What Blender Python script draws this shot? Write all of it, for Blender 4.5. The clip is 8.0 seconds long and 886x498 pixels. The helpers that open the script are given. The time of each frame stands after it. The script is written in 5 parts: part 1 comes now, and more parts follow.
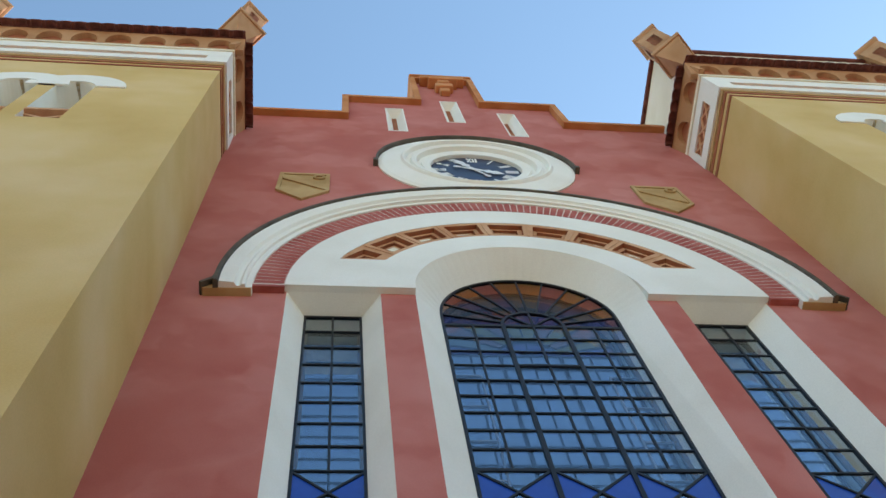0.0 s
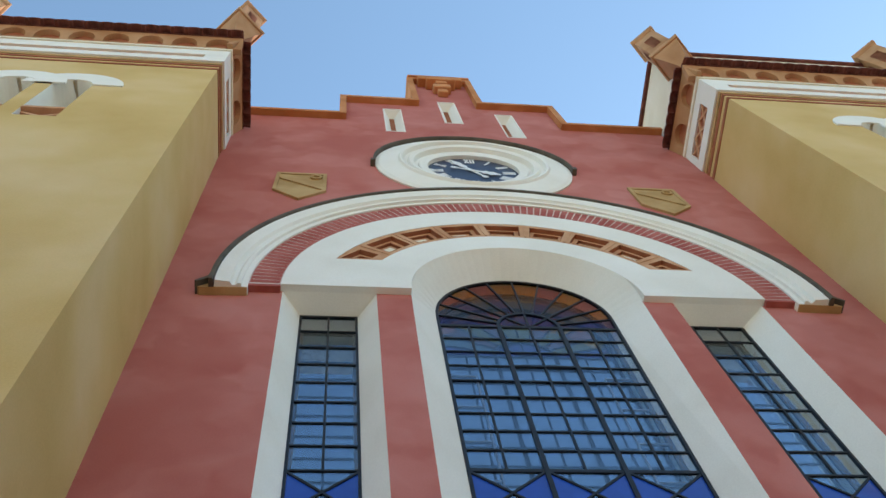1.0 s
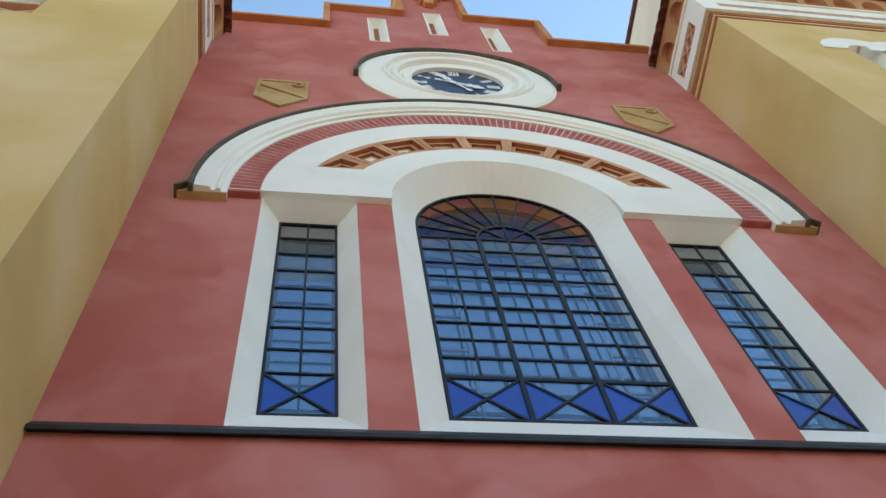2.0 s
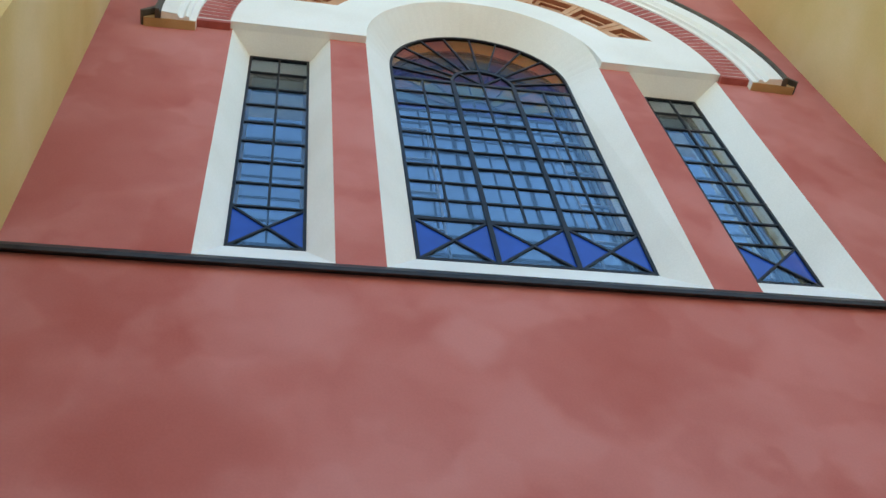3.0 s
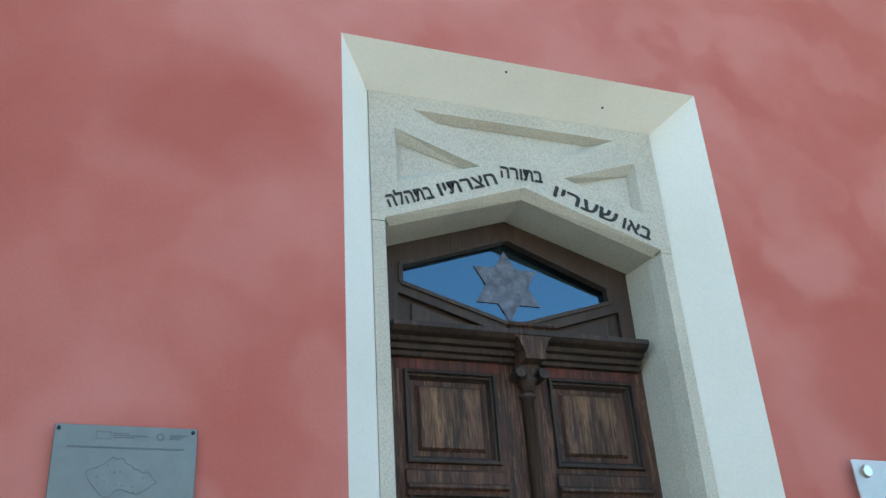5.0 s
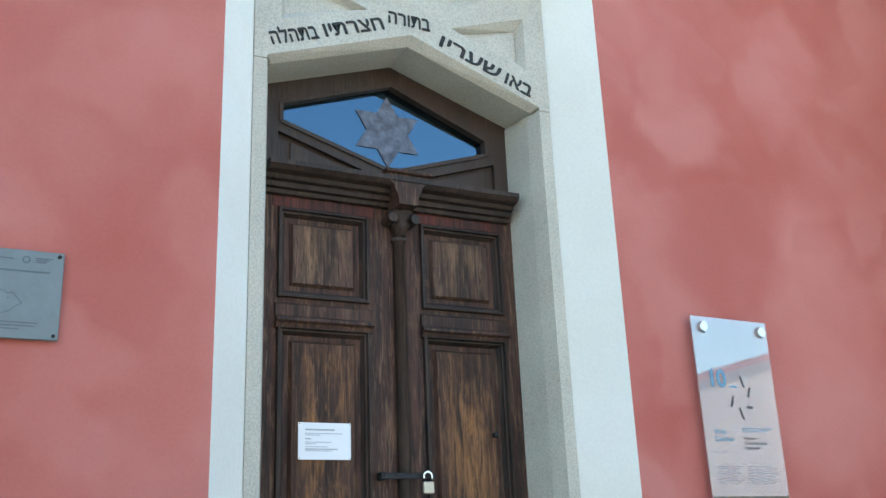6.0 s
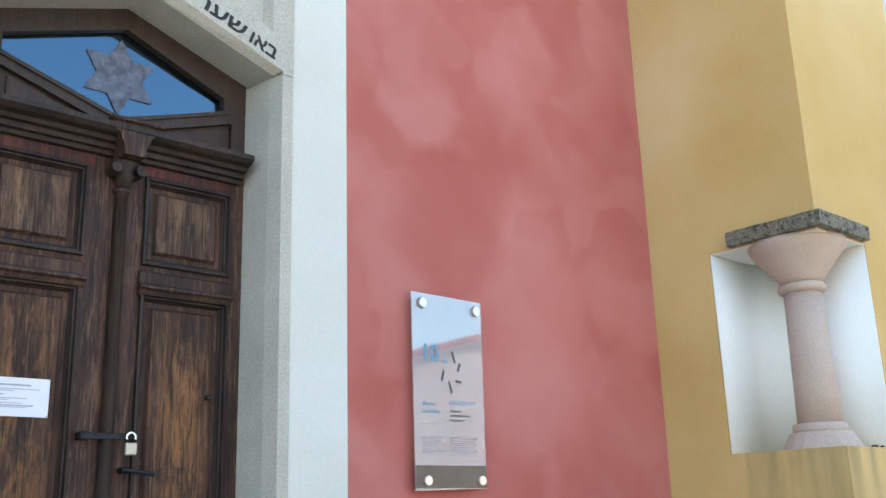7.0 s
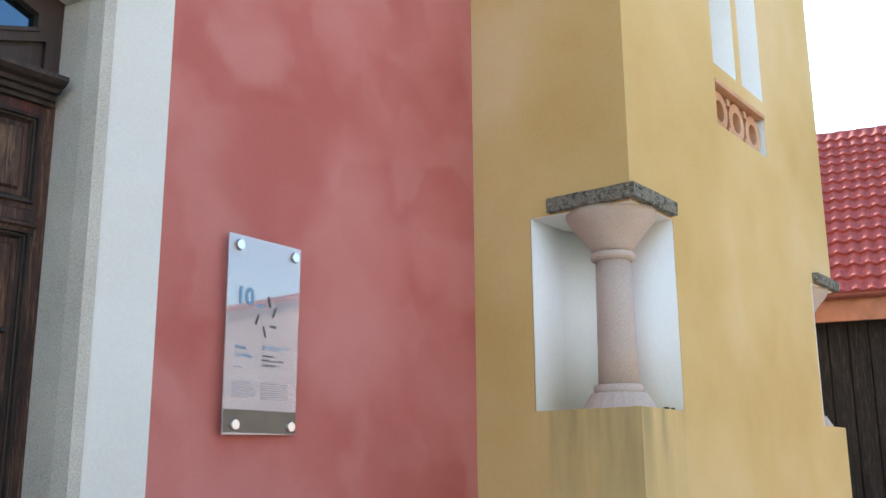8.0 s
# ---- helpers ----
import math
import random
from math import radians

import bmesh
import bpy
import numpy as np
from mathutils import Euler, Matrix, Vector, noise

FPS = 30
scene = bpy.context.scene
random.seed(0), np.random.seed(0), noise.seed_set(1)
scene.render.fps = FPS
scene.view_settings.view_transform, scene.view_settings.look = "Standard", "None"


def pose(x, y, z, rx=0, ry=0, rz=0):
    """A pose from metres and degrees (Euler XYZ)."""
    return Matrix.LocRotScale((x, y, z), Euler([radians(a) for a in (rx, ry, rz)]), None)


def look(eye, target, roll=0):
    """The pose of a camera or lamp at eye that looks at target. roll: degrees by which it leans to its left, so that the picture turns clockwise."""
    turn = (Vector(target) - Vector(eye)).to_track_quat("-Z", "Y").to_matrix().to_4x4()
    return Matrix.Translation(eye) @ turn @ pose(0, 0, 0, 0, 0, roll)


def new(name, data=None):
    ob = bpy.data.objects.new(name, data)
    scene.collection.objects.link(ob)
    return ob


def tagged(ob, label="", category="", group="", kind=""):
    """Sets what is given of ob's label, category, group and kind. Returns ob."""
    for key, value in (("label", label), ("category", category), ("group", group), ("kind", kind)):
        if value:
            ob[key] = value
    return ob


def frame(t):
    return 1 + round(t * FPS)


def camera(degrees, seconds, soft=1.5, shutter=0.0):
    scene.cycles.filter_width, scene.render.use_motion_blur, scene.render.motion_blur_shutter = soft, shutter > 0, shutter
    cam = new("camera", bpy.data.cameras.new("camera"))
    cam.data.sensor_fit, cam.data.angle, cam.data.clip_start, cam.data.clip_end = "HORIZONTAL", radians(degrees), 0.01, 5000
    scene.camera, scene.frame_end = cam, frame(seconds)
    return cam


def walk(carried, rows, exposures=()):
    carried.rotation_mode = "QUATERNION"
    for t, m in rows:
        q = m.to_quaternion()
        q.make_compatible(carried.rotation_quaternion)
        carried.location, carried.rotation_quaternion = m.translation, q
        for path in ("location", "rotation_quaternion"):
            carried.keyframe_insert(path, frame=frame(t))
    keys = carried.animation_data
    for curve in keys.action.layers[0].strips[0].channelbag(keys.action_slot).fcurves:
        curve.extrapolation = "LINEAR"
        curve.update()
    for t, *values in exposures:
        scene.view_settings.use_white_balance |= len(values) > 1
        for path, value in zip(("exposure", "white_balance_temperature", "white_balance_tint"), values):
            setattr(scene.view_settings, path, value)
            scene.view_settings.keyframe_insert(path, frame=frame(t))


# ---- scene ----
cam = camera(49.4, 8.0)

PATH = [
    (0, (-2.1, -4.081, 1.808), (-1.877, -3.362, 3.661), -14.3),
    (0.5, (-2.081, -4.084, 1.807), (-1.861, -3.369, 3.661), -14.2),
    (1, (-2.081, -4.074, 1.804), (-1.854, -3.358, 3.657), -14.3),
    (2.3, (-2.07, -3.975, 1.765), (-1.774, -3.04, 3.509), -12.2),
    (2.5, (-2.071, -3.954, 1.762), (-1.759, -2.975, 3.479), -11.9),
    (3, (-2.067, -3.898, 1.739), (-1.713, -2.781, 3.36), -10.3),
    (3.5, (-2.08, -3.85, 1.718), (-1.646, -2.583, 3.204), -8.6),
    (4, (-2.07, -3.818, 1.677), (-1.563, -2.401, 2.995), -6.7),
    (4.5, (-2.083, -3.774, 1.65), (-1.51, -2.24, 2.799), -5.5),
    (4.7, (-2.074, -3.773, 1.646), (-1.479, -2.19, 2.713), -4.8),
    (5.8, (-2.01, -3.941, 1.605), (-1.206, -2.234, 2.269), -2.8),
    (6, (-1.989, -3.967, 1.607), (-1.129, -2.273, 2.231), -2.4),
    (6.5, (-1.931, -4.023, 1.614), (-0.853, -2.429, 2.156), -1.7),
    (7, (-1.893, -4.063, 1.62), (-0.603, -2.632, 2.154), -1.8),
    (7.5, (-1.859, -4.079, 1.592), (-0.414, -2.797, 2.109), -1.2),
    (8, (-1.83, -4.079, 1.552), (-0.29, -2.885, 2.004), -0.4),
]
EXPOSURE = [(0.0, 1.12, 7200, 27), (1.0, 1.12, 7200, 27), (2.5, 1.43, 7200, 29), (3.5, 1.73, 6850, 19), (4.5, 1.86, 6500, 15), (6.0, 2.26, 6650, 20), (7.0, 2.30, 6800, 25.5), (8.0, 2.04, 7000, 30.5)]
walk(cam, [(t, look(eye, target, roll)) for t, eye, target, roll in PATH], EXPOSURE)

# ---- light ----
SUN_DIR = Vector((0.62, 0.46, 0.63)).normalized()
world = bpy.data.worlds.new("sky")
scene.world = world
world.use_nodes = True
wn = world.node_tree
wn.nodes.clear()
sky = wn.nodes.new("ShaderNodeTexSky")
sky.sky_type, sky.sun_disc = "NISHITA", False
sky.sun_elevation = math.asin(SUN_DIR.z)
sky.sun_rotation = math.atan2(SUN_DIR.x, SUN_DIR.y)
sky.air_density, sky.dust_density, sky.ozone_density = 1.0, 0.15, 0.5
bg = wn.nodes.new("ShaderNodeBackground")
bg.inputs["Strength"].default_value = 0.15
wout = wn.nodes.new("ShaderNodeOutputWorld")
clear = wn.nodes.new("ShaderNodeMix")
clear.data_type, clear.blend_type = "RGBA", "MULTIPLY"
clear.inputs[0].default_value = 1.0
clear.inputs[7].default_value = (0.74, 1.03, 0.95, 1)
wn.links.new(sky.outputs["Color"], clear.inputs[6])
wn.links.new(clear.outputs[2], bg.inputs["Color"])
wn.links.new(bg.outputs["Background"], wout.inputs["Surface"])
sun_data = bpy.data.lights.new("sun", "SUN")
sun_data.energy, sun_data.angle, sun_data.color = 2.4, radians(0.5), (1.0, 0.93, 0.82)
sun = new("sun", sun_data)
sun.matrix_world = look(SUN_DIR * 60, (0, 0, 0))


# ---- materials ----
def node_mat(name, rough=0.8, metal=0.0, spec=0.3):
    m = bpy.data.materials.new(name)
    m.use_nodes = True
    b = m.node_tree.nodes["Principled BSDF"]
    b.inputs["Roughness"].default_value = rough
    b.inputs["Metallic"].default_value = metal
    b.inputs["Specular IOR Level"].default_value = spec
    return m, m.node_tree, b


def coords(nt, scale=(1, 1, 1)):
    geo = nt.nodes.new("ShaderNodeNewGeometry")
    mp = nt.nodes.new("ShaderNodeMapping")
    mp.inputs["Scale"].default_value = scale
    nt.links.new(geo.outputs["Position"], mp.inputs["Vector"])
    return mp.outputs["Vector"]


def noise_tex(nt, vec, scale, detail=4, rough=0.55, warp=0.0):
    n = nt.nodes.new("ShaderNodeTexNoise")
    n.inputs["Scale"].default_value, n.inputs["Detail"].default_value = scale, detail
    n.inputs["Roughness"].default_value, n.inputs["Distortion"].default_value = rough, warp
    nt.links.new(vec, n.inputs["Vector"])
    return n.outputs["Fac"]


def ramp(nt, fac, stops):
    r = nt.nodes.new("ShaderNodeValToRGB")
    els = r.color_ramp.elements
    while len(els) < len(stops):
        els.new(0.5)
    for e, (p, c) in zip(els, stops):
        e.position, e.color = p, (*c, 1) if len(c) == 3 else c
    nt.links.new(fac, r.inputs["Fac"])
    return r.outputs["Color"]


def mix(nt, fac, a, b, blend="MIX"):
    m = nt.nodes.new("ShaderNodeMix")
    m.data_type, m.blend_type = "RGBA", blend
    for s, v in ((m.inputs[0], fac), (m.inputs[6], a), (m.inputs[7], b)):
        if isinstance(v, (int, float)):
            s.default_value = v
        elif isinstance(v, tuple):
            s.default_value = (*v, 1)
        else:
            nt.links.new(v, s)
    return m.outputs[2]


def bump(nt, b, height, strength=0.3, dist=0.01):
    n = nt.nodes.new("ShaderNodeBump")
    n.inputs["Strength"].default_value, n.inputs["Distance"].default_value = strength, dist
    nt.links.new(height, n.inputs["Height"])
    nt.links.new(n.outputs["Normal"], b.inputs["Normal"])


def plaster(name, base, dark, light, patch=0.7, grain=0.25, lo=0.36, hi=0.66, streaks=False, edged=0.0):
    """Limewashed render: cloudy patches, brushed finer mottling and a fine sandy grain."""
    m, nt, b = node_mat(name, 0.9, 0, 0.15)
    v = coords(nt)
    big = noise_tex(nt, v, patch, 2.5, 0.45, 0.25)
    col = ramp(nt, big, [(lo, dark), (0.5, base), (hi, light)])
    mid = noise_tex(nt, v, patch * 3.0, 3, 0.5, 0.25)
    col = mix(nt, grain, col, ramp(nt, mid, [(0.3, dark), (0.5, base), (0.72, light)]))
    if edged:
        # overlapping rounded dabs of the brush, some with a visible edge
        shift = nt.nodes.new("ShaderNodeTexNoise")
        shift.inputs["Scale"].default_value, shift.inputs["Detail"].default_value = 1.7, 3
        nt.links.new(v, shift.inputs["Vector"])
        warped = nt.nodes.new("ShaderNodeVectorMath")
        warped.operation = "MULTIPLY_ADD"
        warped.inputs[1].default_value = (0.7, 0.7, 0.7)
        nt.links.new(shift.outputs["Color"], warped.inputs[0])
        nt.links.new(v, warped.inputs[2])
        for scale, amount in ((1.25, edged), (2.6, edged * 0.6)):
            dab = nt.nodes.new("ShaderNodeTexVoronoi")
            dab.feature = "SMOOTH_F1"
            dab.inputs["Scale"].default_value, dab.inputs["Smoothness"].default_value = scale, 0.55
            nt.links.new(warped.outputs[0], dab.inputs["Vector"])
            tone = nt.nodes.new("ShaderNodeSeparateColor")
            nt.links.new(dab.outputs["Color"], tone.inputs[0])
            col = mix(nt, amount, col, ramp(nt, tone.outputs[0], [(0.2, dark), (0.5, base), (0.8, light)]))
        for bx_, bz_, r, how, tone_c in BLOTCHES:
            far = nt.nodes.new("ShaderNodeVectorMath")
            far.operation = "DISTANCE"
            far.inputs[1].default_value = (bx_ + 0.35, 0.35, bz_ + 0.35)
            nt.links.new(warped.outputs[0], far.inputs[0])
            fall = nt.nodes.new("ShaderNodeMapRange")
            fall.interpolation_type = "SMOOTHSTEP"
            for k, val in ((1, r * 0.45), (2, r * 1.15), (3, how), (4, 0.0)):
                fall.inputs[k].default_value = val
            nt.links.new(far.outputs["Value"], fall.inputs[0])
            col = mix(nt, fall.outputs[0], col, dark if tone_c < 0 else light)
    fine = noise_tex(nt, v, 60, 3, 0.6)
    col = mix(nt, 0.12, col, ramp(nt, fine, [(0.3, tuple(c * 0.7 for c in base)), (0.7, tuple(min(1, c * 1.25) for c in base))]))
    if streaks:
        # rain stains running down below the niches' sills
        sep = nt.nodes.new("ShaderNodeSeparateXYZ")
        nt.links.new(v, sep.inputs[0])
        run = ramp(nt, noise_tex(nt, coords(nt, (4.2, 4.2, 0.5)), 1.0, 3, 0.6), [(0.40, (0.08,) * 3), (0.60, (0.60,) * 3)])
        rng = nt.nodes.new("ShaderNodeMapRange")
        for k, val in ((1, 1.0), (2, 1.95), (3, 0.0), (4, 1.0)):
            rng.inputs[k].default_value = val
        nt.links.new(sep.outputs[2], rng.inputs[0])
        cut = nt.nodes.new("ShaderNodeMath")
        cut.operation = "LESS_THAN"
        cut.inputs[1].default_value = 1.953
        nt.links.new(sep.outputs[2], cut.inputs[0])
        m1, m2 = nt.nodes.new("ShaderNodeMath"), nt.nodes.new("ShaderNodeMath")
        m1.operation = m2.operation = "MULTIPLY"
        nt.links.new(rng.outputs[0], m1.inputs[0])
        nt.links.new(cut.outputs[0], m1.inputs[1])
        ab = nt.nodes.new("ShaderNodeMath")
        ab.operation = "ABSOLUTE"
        nt.links.new(sep.outputs[0], ab.inputs[0])
        last = m1
        for socket, lo_, hi_ in ((ab.outputs[0], 4.25, 4.6), (sep.outputs[1], -0.62, -0.50)):
            near = nt.nodes.new("ShaderNodeMapRange")
            for k, val in ((1, lo_), (2, hi_), (3, 1.0), (4, 0.0)):
                near.inputs[k].default_value = val
            nt.links.new(socket, near.inputs[0])
            m3 = nt.nodes.new("ShaderNodeMath")
            m3.operation = "MULTIPLY"
            nt.links.new(last.outputs[0], m3.inputs[0])
            nt.links.new(near.outputs[0], m3.inputs[1])
            last = m3
        nt.links.new(m3.outputs[0], m2.inputs[0])
        nt.links.new(run, m2.inputs[1])
        col = mix(nt, m2.outputs[0], col, (0.20, 0.165, 0.075))
    nt.links.new(col, b.inputs["Base Color"])
    bump(nt, b, mix(nt, 0.25, mid, fine), 0.3, 0.007)
    return m


# larger dark and pale blotches of the red wash: x, z, radius, strength, tone
BLOTCHES = ((1.82, 3.28, 0.50, 0.6, -1), (-2.57, 5.40, 0.62, 0.75, -1), (-1.68, 4.45, 0.55, 0.55, -1), (-3.32, 8.3, 0.8, 0.6, -1), (-3.55, 15.5, 0.8, 0.6, -1),
            (-1.9, 17.0, 0.7, 0.6, -1), (0.65, 5.9, 0.40, 0.35, -1), (-0.76, 6.4, 0.32, 0.75, 1), (-1.81, 6.5, 0.45, 0.6, 1), (2.5, 2.3, 0.5, 0.5, 1), (1.66, 3.98, 0.3, 0.6, 1))
RED = plaster("red_limewash", (0.52, 0.165, 0.138), (0.41, 0.098, 0.076), (0.585, 0.235, 0.208), 0.85, 0.35, 0.36, 0.65, False, 0.42)
YELLOW = plaster("ochre_limewash", (0.64, 0.44, 0.19), (0.56, 0.36, 0.13), (0.70, 0.51, 0.28), 0.6, 0.3, 0.36, 0.66, True)
WHITE = plaster("white_limewash", (0.80, 0.785, 0.73), (0.76, 0.74, 0.68), (0.83, 0.82, 0.78), 1.2, 0.2)
# brighter copy of the white, offsetting the shading inside the niches
NICHE = plaster("lifted_white_niche_wash", (0.86, 0.855, 0.83), (0.83, 0.82, 0.79), (0.88, 0.88, 0.86), 1.2, 0.2)
CREAM = plaster("cream_limewash", (0.78, 0.72, 0.58), (0.70, 0.63, 0.48), (0.82, 0.77, 0.66), 1.0, 0.2)
CORBEL = plaster("brownish_orange_limewash", (0.47, 0.245, 0.125), (0.38, 0.18, 0.085), (0.54, 0.31, 0.175), 1.5, 0.3)
ORANGE = plaster("orange_limewash", (0.54, 0.215, 0.085), (0.43, 0.155, 0.055), (0.61, 0.28, 0.135), 1.5, 0.25)
TAN = plaster("tan_limewash", (0.47, 0.30, 0.14), (0.39, 0.235, 0.10), (0.54, 0.37, 0.19), 2.0, 0.25)
TERRACOTTA = plaster("terracotta_render", (0.57, 0.30, 0.165), (0.48, 0.22, 0.115), (0.64, 0.38, 0.24), 3.0, 0.3)
BRICK = plaster("painted_brick", (0.42, 0.11, 0.095), (0.33, 0.075, 0.06), (0.50, 0.16, 0.14), 3.0, 0.3)
MORTAR = plaster("pinkish_mortar", (0.62, 0.47, 0.42), (0.50, 0.33, 0.29), (0.74, 0.64, 0.58), 2.5, 0.4)
STRIPE = plaster("red_stripe_paint", (0.36, 0.125, 0.065), (0.29, 0.09, 0.045), (0.42, 0.17, 0.09), 2.0, 0.3)
EARTH = plaster("ground_gravel", (0.46, 0.405, 0.30), (0.38, 0.325, 0.23), (0.53, 0.475, 0.37), 0.4, 0.4)


def plain(name, col, rough=0.5, metal=0.0, spread=0.15, scale=12.0, spec=0.4, bumpy=0.1):
    m, nt, b = node_mat(name, rough, metal, spec)
    v = coords(nt)
    n = noise_tex(nt, v, scale, 5, 0.6)
    c = ramp(nt, n, [(0.3, tuple(x * (1 - spread) for x in col)), (0.7, tuple(min(1, x * (1 + spread)) for x in col))])
    nt.links.new(c, b.inputs["Base Color"])
    if bumpy:
        bump(nt, b, n, bumpy, 0.004)
    return m


METAL = plain("weathered_sheet_metal", (0.090, 0.072, 0.052), 0.7, 0.0, 0.4, 5)
IRON = plain("black_iron_frame", (0.014, 0.015, 0.018), 0.4, 0.3, 0.3, 8)
STEEL = plain("brushed_steel", (0.62, 0.62, 0.60), 0.25, 1.0, 0.1, 30)
UNLIT = plain("unlit_interior_black", (0.02, 0.022, 0.028), 0.9, 0, 0.3, 2)
TILE = plain("dark_roof_tile", (0.15, 0.045, 0.033), 0.7, 0, 0.45, 5, 0.3, 0.3)


def glass(name, tint, gloss=0.32, rough=0.02, sheen=(0.82, 0.93, 1.0)):
    """Coated window glass before a dark room."""
    m = bpy.data.materials.new(name)
    m.use_nodes = True
    nt = m.node_tree
    nt.nodes.remove(nt.nodes["Principled BSDF"])
    out = nt.nodes["Material Output"]
    d = nt.nodes.new("ShaderNodeBsdfTransparent")
    d.inputs["Color"].default_value = (*tint, 1)
    g = nt.nodes.new("ShaderNodeBsdfGlossy")
    g.inputs["Roughness"].default_value = rough
    g.inputs["Color"].default_value = (*sheen, 1)
    mx = nt.nodes.new("ShaderNodeMixShader")
    mx.inputs[0].default_value = gloss
    v = coords(nt)
    n = noise_tex(nt, v, 2.2, 2, 0.5)
    bp = nt.nodes.new("ShaderNodeBump")
    bp.inputs["Strength"].default_value, bp.inputs["Distance"].default_value = 0.15, 0.01
    nt.links.new(n, bp.inputs["Height"])
    nt.links.new(bp.outputs["Normal"], g.inputs["Normal"])
    nt.links.new(d.outputs[0], mx.inputs[1])
    nt.links.new(g.outputs[0], mx.inputs[2])
    nt.links.new(mx.outputs[0], out.inputs["Surface"])
    return m


def stained(name, col):
    return plain(name, col, 0.12, 0, 0.12, 4, 0.6, 0.05)


GLASS = glass("window_glass", (0.98, 0.99, 1.0), 0.13, 0.02, (0.62, 0.84, 1.0))
INNER_GLASS = glass("inner_window_glass", (0.30, 0.36, 0.45), 0.37, 0.02, (0.62, 0.84, 1.0))
DOOR_GLASS = glass("fanlight_glass", (0.25, 0.32, 0.42), 0.15, 0.015, (0.50, 0.78, 1.0))
BLUE = stained("cobalt_glass", (0.006, 0.062, 0.36))
LEDGE = plain("black_ledge_metal", (0.030, 0.027, 0.025), 0.5, 0.3, 0.4, 6)
AMBER = glass("amber_glass", (0.95, 0.68, 0.28), 0.08, 0.03, (0.8, 0.8, 0.9))
PURPLE = glass("violet_glass", (0.60, 0.50, 0.72), 0.08, 0.03, (0.7, 0.7, 1.0))
ROSE = glass("rose_glass", (0.92, 0.55, 0.46), 0.08, 0.03, (0.8, 0.75, 0.95))
SMOKE = glass("greyish_glass", (0.80, 0.76, 0.64), 0.08, 0.03, (0.8, 0.8, 0.9))
SASH = plain("brown_inner_sash", (0.10, 0.075, 0.06), 0.6, 0, 0.2, 8)
BAR_REFLECTION = plain("pale_bar_reflection", (0.16, 0.20, 0.26), 0.6, 0, 0.15, 8)


def granite(name, base, speck=0.5, lichen=0.0):
    m, nt, b = node_mat(name, 0.85, 0, 0.25)
    v = coords(nt)
    s1 = noise_tex(nt, v, 110, 2, 0.7)
    s2 = noise_tex(nt, v, 3.0, 4, 0.6)
    col = ramp(nt, s1, [(0.32, tuple(c * (1 - speck) for c in base)), (0.48, base), (0.68, tuple(min(1, c * 1.3) for c in base))])
    col = mix(nt, 0.4, col, ramp(nt, s2, [(0.3, tuple(c * 0.75 for c in base)), (0.7, tuple(min(1, c * 1.15) for c in base))]))
    if lichen:
        s3 = noise_tex(nt, v, 24, 5, 0.7, 0.4)
        col = mix(nt, ramp(nt, s3, [(0.40, (lichen,) * 3), (0.52, (0,) * 3)]), col, tuple(c * 0.18 for c in base))
        s4 = noise_tex(nt, v, 38, 4, 0.7)
        col = mix(nt, ramp(nt, s4, [(0.56, (0,) * 3), (0.66, (lichen * 0.8,) * 3)]), col, tuple(min(1, c * 2.1) for c in base))
    nt.links.new(col, b.inputs["Base Color"])
    bump(nt, b, s1, 0.5, 0.006)
    return m


GRANITE = granite("grey_granite", (0.50, 0.475, 0.41), 0.30)
SANDSTONE = granite("pinkish_sandstone", (0.50, 0.395, 0.33), 0.06)
SLATE = granite("weathered_grey_stone", (0.20, 0.185, 0.145), 0.85, 0.85)


